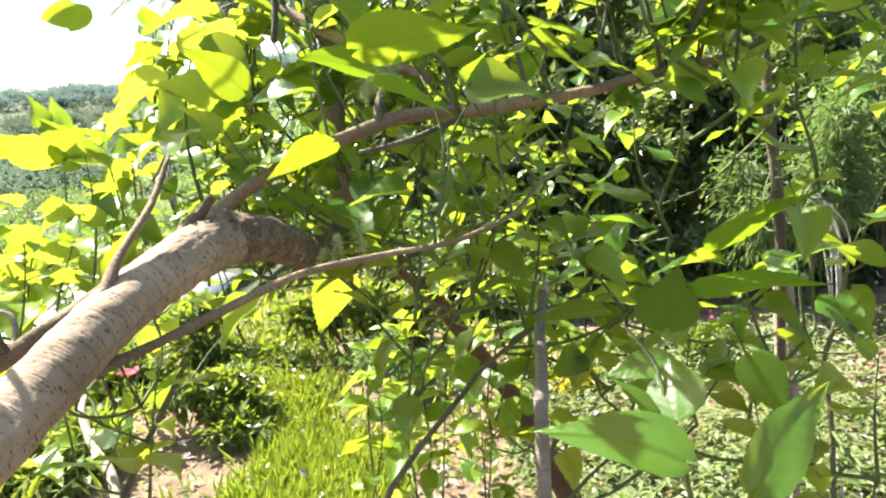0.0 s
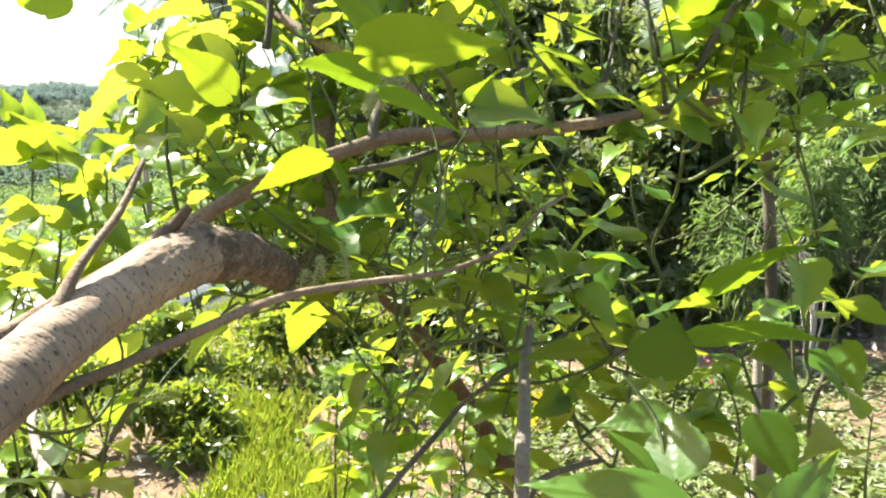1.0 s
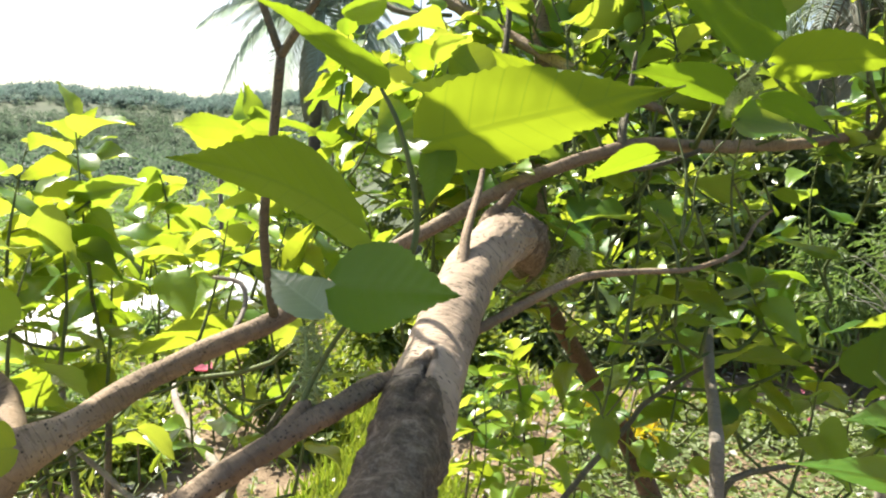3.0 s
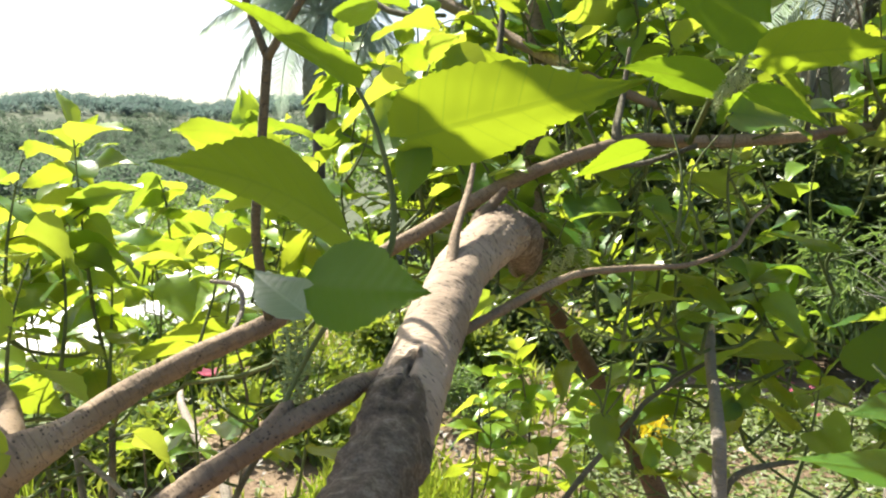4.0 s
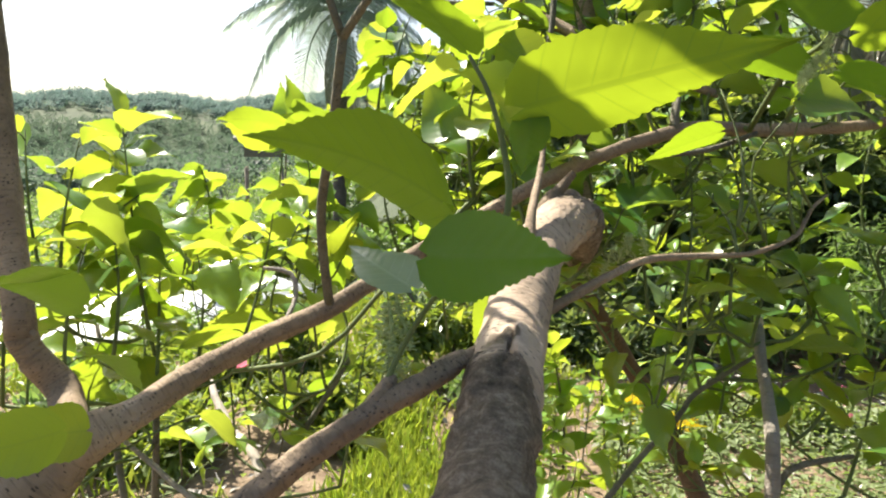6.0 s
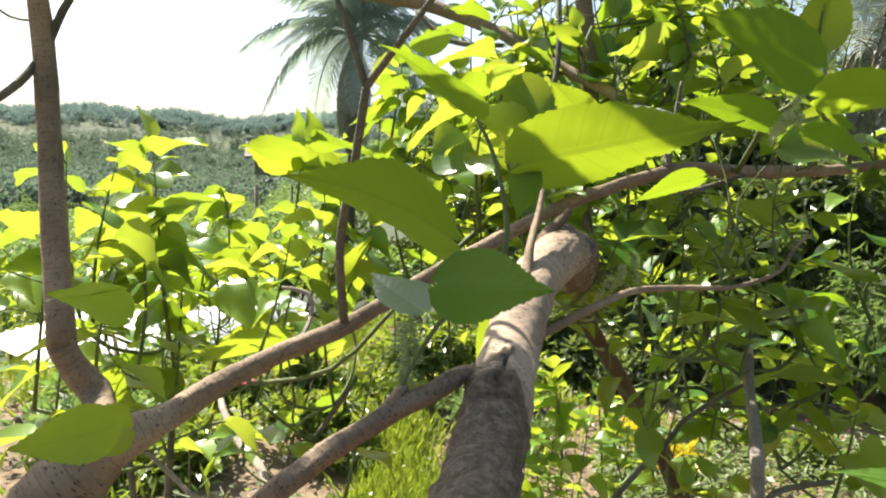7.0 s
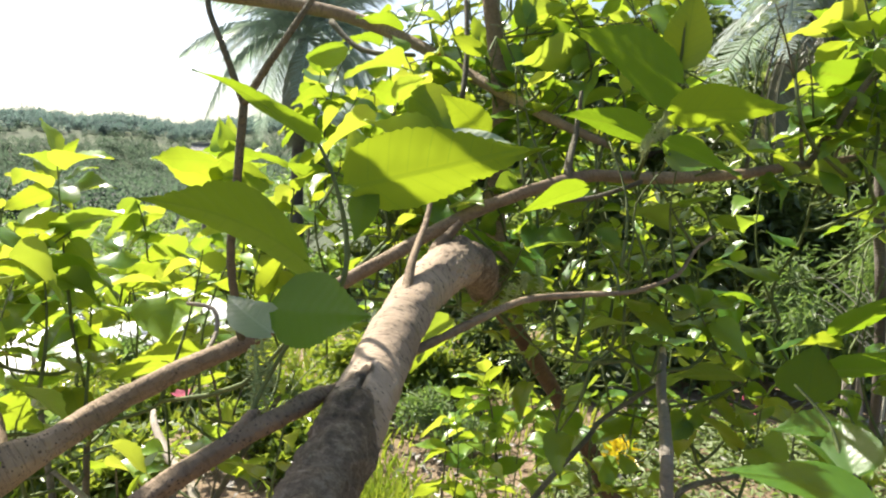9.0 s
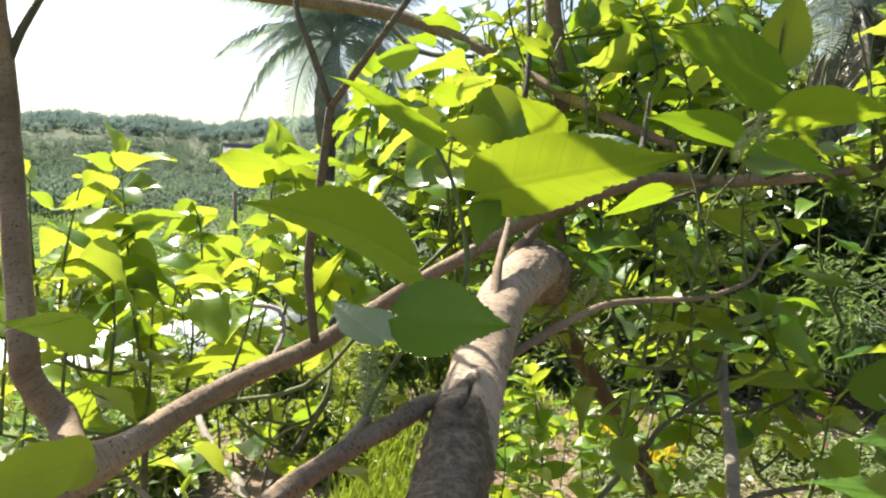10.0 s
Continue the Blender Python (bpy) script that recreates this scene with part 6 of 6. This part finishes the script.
shrub((2.9, 4.8, 0.35), (0.9, 0.7, 0.8), 5200, 0.085, FILL_PALE, "pale sunlit narrow-leaved shrub", width=0.22, hang=0.7)
shrub((2.15, 4.5, 0.25), (0.5, 0.4, 0.7), 4200, 0.08, FILL_PALE, "pale sunlit narrow-leaved shrub", width=0.22, hang=0.7)
shrub((3.9, 5.2, 0.3), (1.1, 0.9, 1.05), 5200, 0.09, FILL_PALE, "pale sunlit narrow-leaved shrub", width=0.22, hang=0.7)
shrub((2.8, 6.4, 0), (1.2, 0.9, 1.1), 10000, 0.12, FILL_DARK, "dense dark green garden shrub")

for x, y, wide in ((0.3, 3.8, 0.12), (0.5, 3.45, 0.1)):
    shrub((x, y, height_at(x, y)), (wide, wide, 0.07), 90, 0.11, CROTON, "yellow-leaved croton plant in bare soil", "croton", 0.16, 5, -0.3, "croton plants", 4, STEM)

red_at = (1.35, 3.75, height_at(1.35, 3.75))
red_plant = shrub(red_at, (0.22, 0.18, 0.12), 500, 0.045, FILL, "low garden plant with small red flowers", "flowering_plant", 0.5, 5, 0.0, "", 4, STEM)
leaf_cloud("flowers", *blob_leaves((0, 0, 0.2), (0.26, 0.2, 0.14), 20, 0.024, 0.0, 0.7), PINK, red_plant, 0.9, "stuff")
broad_tree((-0.8, 9.5, 0.1), 2.8, 1.6, 9000, 0.17, "dense dark green broad-leaved tree", FILL_DARK, low=0.15)
broad_tree((1.6, 9.0, 0.1), 3.0, 1.8, 11000, 0.17, "dense dark green broad-leaved tree", FILL_DARK, low=0.12)
broad_tree((4.6, 9.5, 0.2), 4.4, 2.3, 8000, 0.17, "dense dark green broad-leaved tree", FILL_DARK, low=0.1)
broad_tree((7.5, 9.0, 0.2), 5.0, 2.4, 7000, 0.17, "dense dark green broad-leaved tree", FILL_DARK, low=0.1)
broad_tree((0.2, 15.0, 0.3), 3.9, 2.2, 7000, 0.26, "tall dark green broad-leaved tree", FILL_DARK, low=0.2)
broad_tree((7.0, 12.5, 0.3), 5.0, 2.4, 9000, 0.2, "dense dark green broad-leaved tree", FILL_DARK, low=0.15)
broad_tree((9.8, 14.0, 0.3), 5.5, 2.6, 7000, 0.22, "tall dark green broad-leaved tree", FILL_DARK, low=0.15)
broad_tree((4.0, 16.0, 0.3), 4.8, 2.6, 7000, 0.26, "tall dark green broad-leaved tree", FILL_DARK, low=0.2)

palm((-3.6, 12.2, -0.8), 4.8, (0.15, 0, 0), 2.2, 34, "coconut palm with long arching fronds", 2, 1)
palm((3.3, 7.6, 0.1), 3.4, (-0.1, 0, 0), 2.5, 26, "coconut palm with hanging dry fronds", 7, 4)


# ---- buildings down the slope ----
def box(verts, faces, x0, x1, y0, y1, z0, z1):
    o = len(verts)
    verts += [(x, y, z) for z in (z0, z1) for y in (y0, y1) for x in (x0, x1)]
    faces += [tuple(o + k for k in f) for f in ((0, 2, 3, 1), (4, 5, 7, 6), (0, 1, 5, 4), (2, 6, 7, 3), (0, 4, 6, 2), (1, 3, 7, 5))]


def thatched_hut(at, turn):
    hut = thing("thatched_hut", "small hut with a grey thatched roof, on stilts added below", "hut", at)
    hut.rotation_euler = (0, 0, radians(turn))
    # sized to fit the camera's view
    hut.scale = (0.65, 0.65, 0.65)
    v, f = [], []
    box(v, f, -1.0, 1.0, -1.3, 1.3, 0.8, 2.0)
    part("wall", mesh_from("wall", v, f, BOARD, None, False), hut)
    for x in (1.21,):
        v = [(x + d, y, z) for d in (0, 0.06) for y, z in ((-1.72, 1.72), (1.72, 1.72), (0, 2.62))]
        part("gable", mesh_from("gable", v, [(0, 2, 1), (3, 4, 5), (0, 1, 4, 3), (1, 2, 5, 4), (2, 0, 3, 5)], THATCH, None, False), hut)
    # supports added so that the raised hut reaches the ground
    for x in (-0.95, 0.95):
        for y in (-1.25, 1.25):
            stem_part("stilt", hut, [(x, y, -9.5, 0.09), (x, y, 0.25, 0.06)], BOARD, 7, 2)
    for s in (-1, 1):
        for j in range(8):
            # each course of thatch: a thick ragged mat that laps over the one below
            v, f = [], []
            a, b = j / 8, (j + 1) / 8 + 0.1
            n = 70
            for k in range(n + 1):
                x = -1.5 + 2.8 * k / n
                rag = rng.uniform(-0.07, 0.05)
                for u, lift in ((a + rag, 0.05), (b, 0.02)):
                    v += [(x, s * 1.8 * (1 - u), 1.75 + 0.95 * u + lift + rng.uniform(-0.015, 0.015)), (x, s * 1.8 * (1 - u), 1.68 + 0.95 * u)]
            for k in range(n):
                o = k * 4
                f += [(o, o + 4, o + 6, o + 2), (o + 1, o + 3, o + 7, o + 5), (o, o + 1, o + 5, o + 4), (o + 2, o + 6, o + 7, o + 3)]
            part("thatch_layer", mesh_from("thatch_layer", v, f, THATCH, None, False), hut)
    return hut


def low_shed(at, turn):
    shed = thing("low_shed", "low open shed roofed with white metal sheets", "shed", at)
    shed.rotation_euler = (0, 0, radians(turn))
    for x in (-1.75, 0.0, 1.75):
        for y, h in ((-0.5, 0.55), (0.5, 0.8)):
            stem_part("post", shed, [(x, y, -0.3, 0.03), (x, y, h, 0.025)], BOARD, 7, 2)
    for i in range(4):
        v, f = [], []
        n = 28
        for k in range(n + 1):
            x = -1.92 + 0.96 * i + 0.94 * k / n
            z = 0.012 * math.cos(k * math.pi / 1.5) + 0.01 * (i % 2)
            v += [(x, -0.7, 0.52 + z), (x, 0.7, 0.87 + z), (x, -0.7, 0.516 + z), (x, 0.7, 0.866 + z)]
        for k in range(n):
            o = k * 4
            f += [(o, o + 4, o + 5, o + 1), (o + 2, o + 3, o + 7, o + 6), (o, o + 2, o + 6, o + 4), (o + 1, o + 5, o + 7, o + 3)]
        part("roof_sheet", mesh_from("roof_sheet", v, f, SHEET), shed)
    return shed


# place and height chosen to fit the camera's view
thatched_hut((-9.50, 24.13, 0.56), 20)
low_shed((-3.9, 6.9, height_at(-3.9, 6.9) - 0.3), 80)


# ---- pink flower ----
def hibiscus(at):
    plant = thing("flower", "pink flower on a thin green stem", "flower", (at[0], at[1], height_at(at[0], at[1])))
    z = at[2] - height_at(at[0], at[1])
    stem_part("stem", plant, [(0.05, 0, -0.04, 0.006), (0.03, 0, z * 0.5, 0.005), (0, 0, z, 0.003)], STEM, 6, 3)
    petal = leaf_mesh("petal", PINK, 10, 0.85, 0.15, -0.2, 0.05, 0.0, 0.0, 2)
    for k in range(5):
        ob = part("petal", petal, plant)
        w = k * 1.257
        ob.matrix_basis = turn_to((0, 0, z), (math.cos(w), math.sin(w), 0.5), (-math.cos(w), -math.sin(w), 1), 0.07)


hibiscus((-1.708, 3.2, 0.391))


# ---- ground cover ----
def patch(name, count, area, size, material, label, category, blade=False, width=0.5, keep=None):
    x0, x1, y0, y1 = area
    pts = []
    while len(pts) < count:
        x, y = nrng.uniform(x0, x1), nrng.uniform(y0, y1)
        edge = math.hypot((2 * x - x0 - x1) / (x1 - x0), (2 * y - y0 - y1) / (y1 - y0)) * 0.85 + 0.35 * noise.noise(Vector((x * 1.7, y * 1.7, 3)))
        if edge > 1:
            continue
        if noise.noise(Vector((x * 1.1, y * 1.1, 7))) + 0.35 * nrng.normal() > (-0.1 if keep is None else keep(x, y)):
            pts.append((x, y, height_at(x, y) + (0 if blade else abs(nrng.normal()) * 0.05)))
    p = np.array(pts)
    n = nrng.normal(size=(count, 3)) * (0.6 if blade else 0.35) + np.array([-0.2, 0.2, 0.3 if blade else 1.0])
    w = nrng.normal(size=(count, 3)) * np.array([0.35, 0.35, 0.1]) + np.array([0, 0, 1.0]) if blade else nrng.normal(size=(count, 3)) * np.array([1, 1, 0.25])
    ob = leaf_cloud(name, p, n, w, size * (0.5 + nrng.rand(count)), material, None, width)
    tagged(ob, label, category, kind="stuff")


patch("grass", 8000, (-1.6, -0.3, 2.2, 3.75), 0.1, GRASS, "bright green grass on bare soil", "grass", True, 0.06, lambda x, y: abs(x + 0.87 + (y - 3) * 0.37) * 3.4 - 0.65)
patch("grass", 9000, (-4.5, 0.6, 2.0, 8.0), 0.12, GRASS, "thin scattered green grass", "grass", True, 0.06, lambda x, y: 0.15 if y > 3.6 else 0.6)
patch("ground_cover", 24000, (0.1, 3.8, 2.2, 4.15), 0.042, COVER, "low pale green creeping plants", "ground cover", keep=lambda x, y: -0.3)
patch("ground_cover", 4000, (-4.5, 0.3, 3.4, 6.5), 0.06, COVER, "low pale green creeping plants", "ground cover", keep=lambda x, y: 0.1)
patch("ground_cover", 1100, (-2.6, 0.4, 1.2, 3.3), 0.045, COVER, "low green weeds on the bare soil", "ground cover", keep=lambda x, y: 0.0)
patch("leaf_litter", 2500, (-3, 3.5, 1.8, 5), 0.05, THATCH, "dry fallen leaves on the soil", "leaf litter", keep=lambda x, y: -0.5)
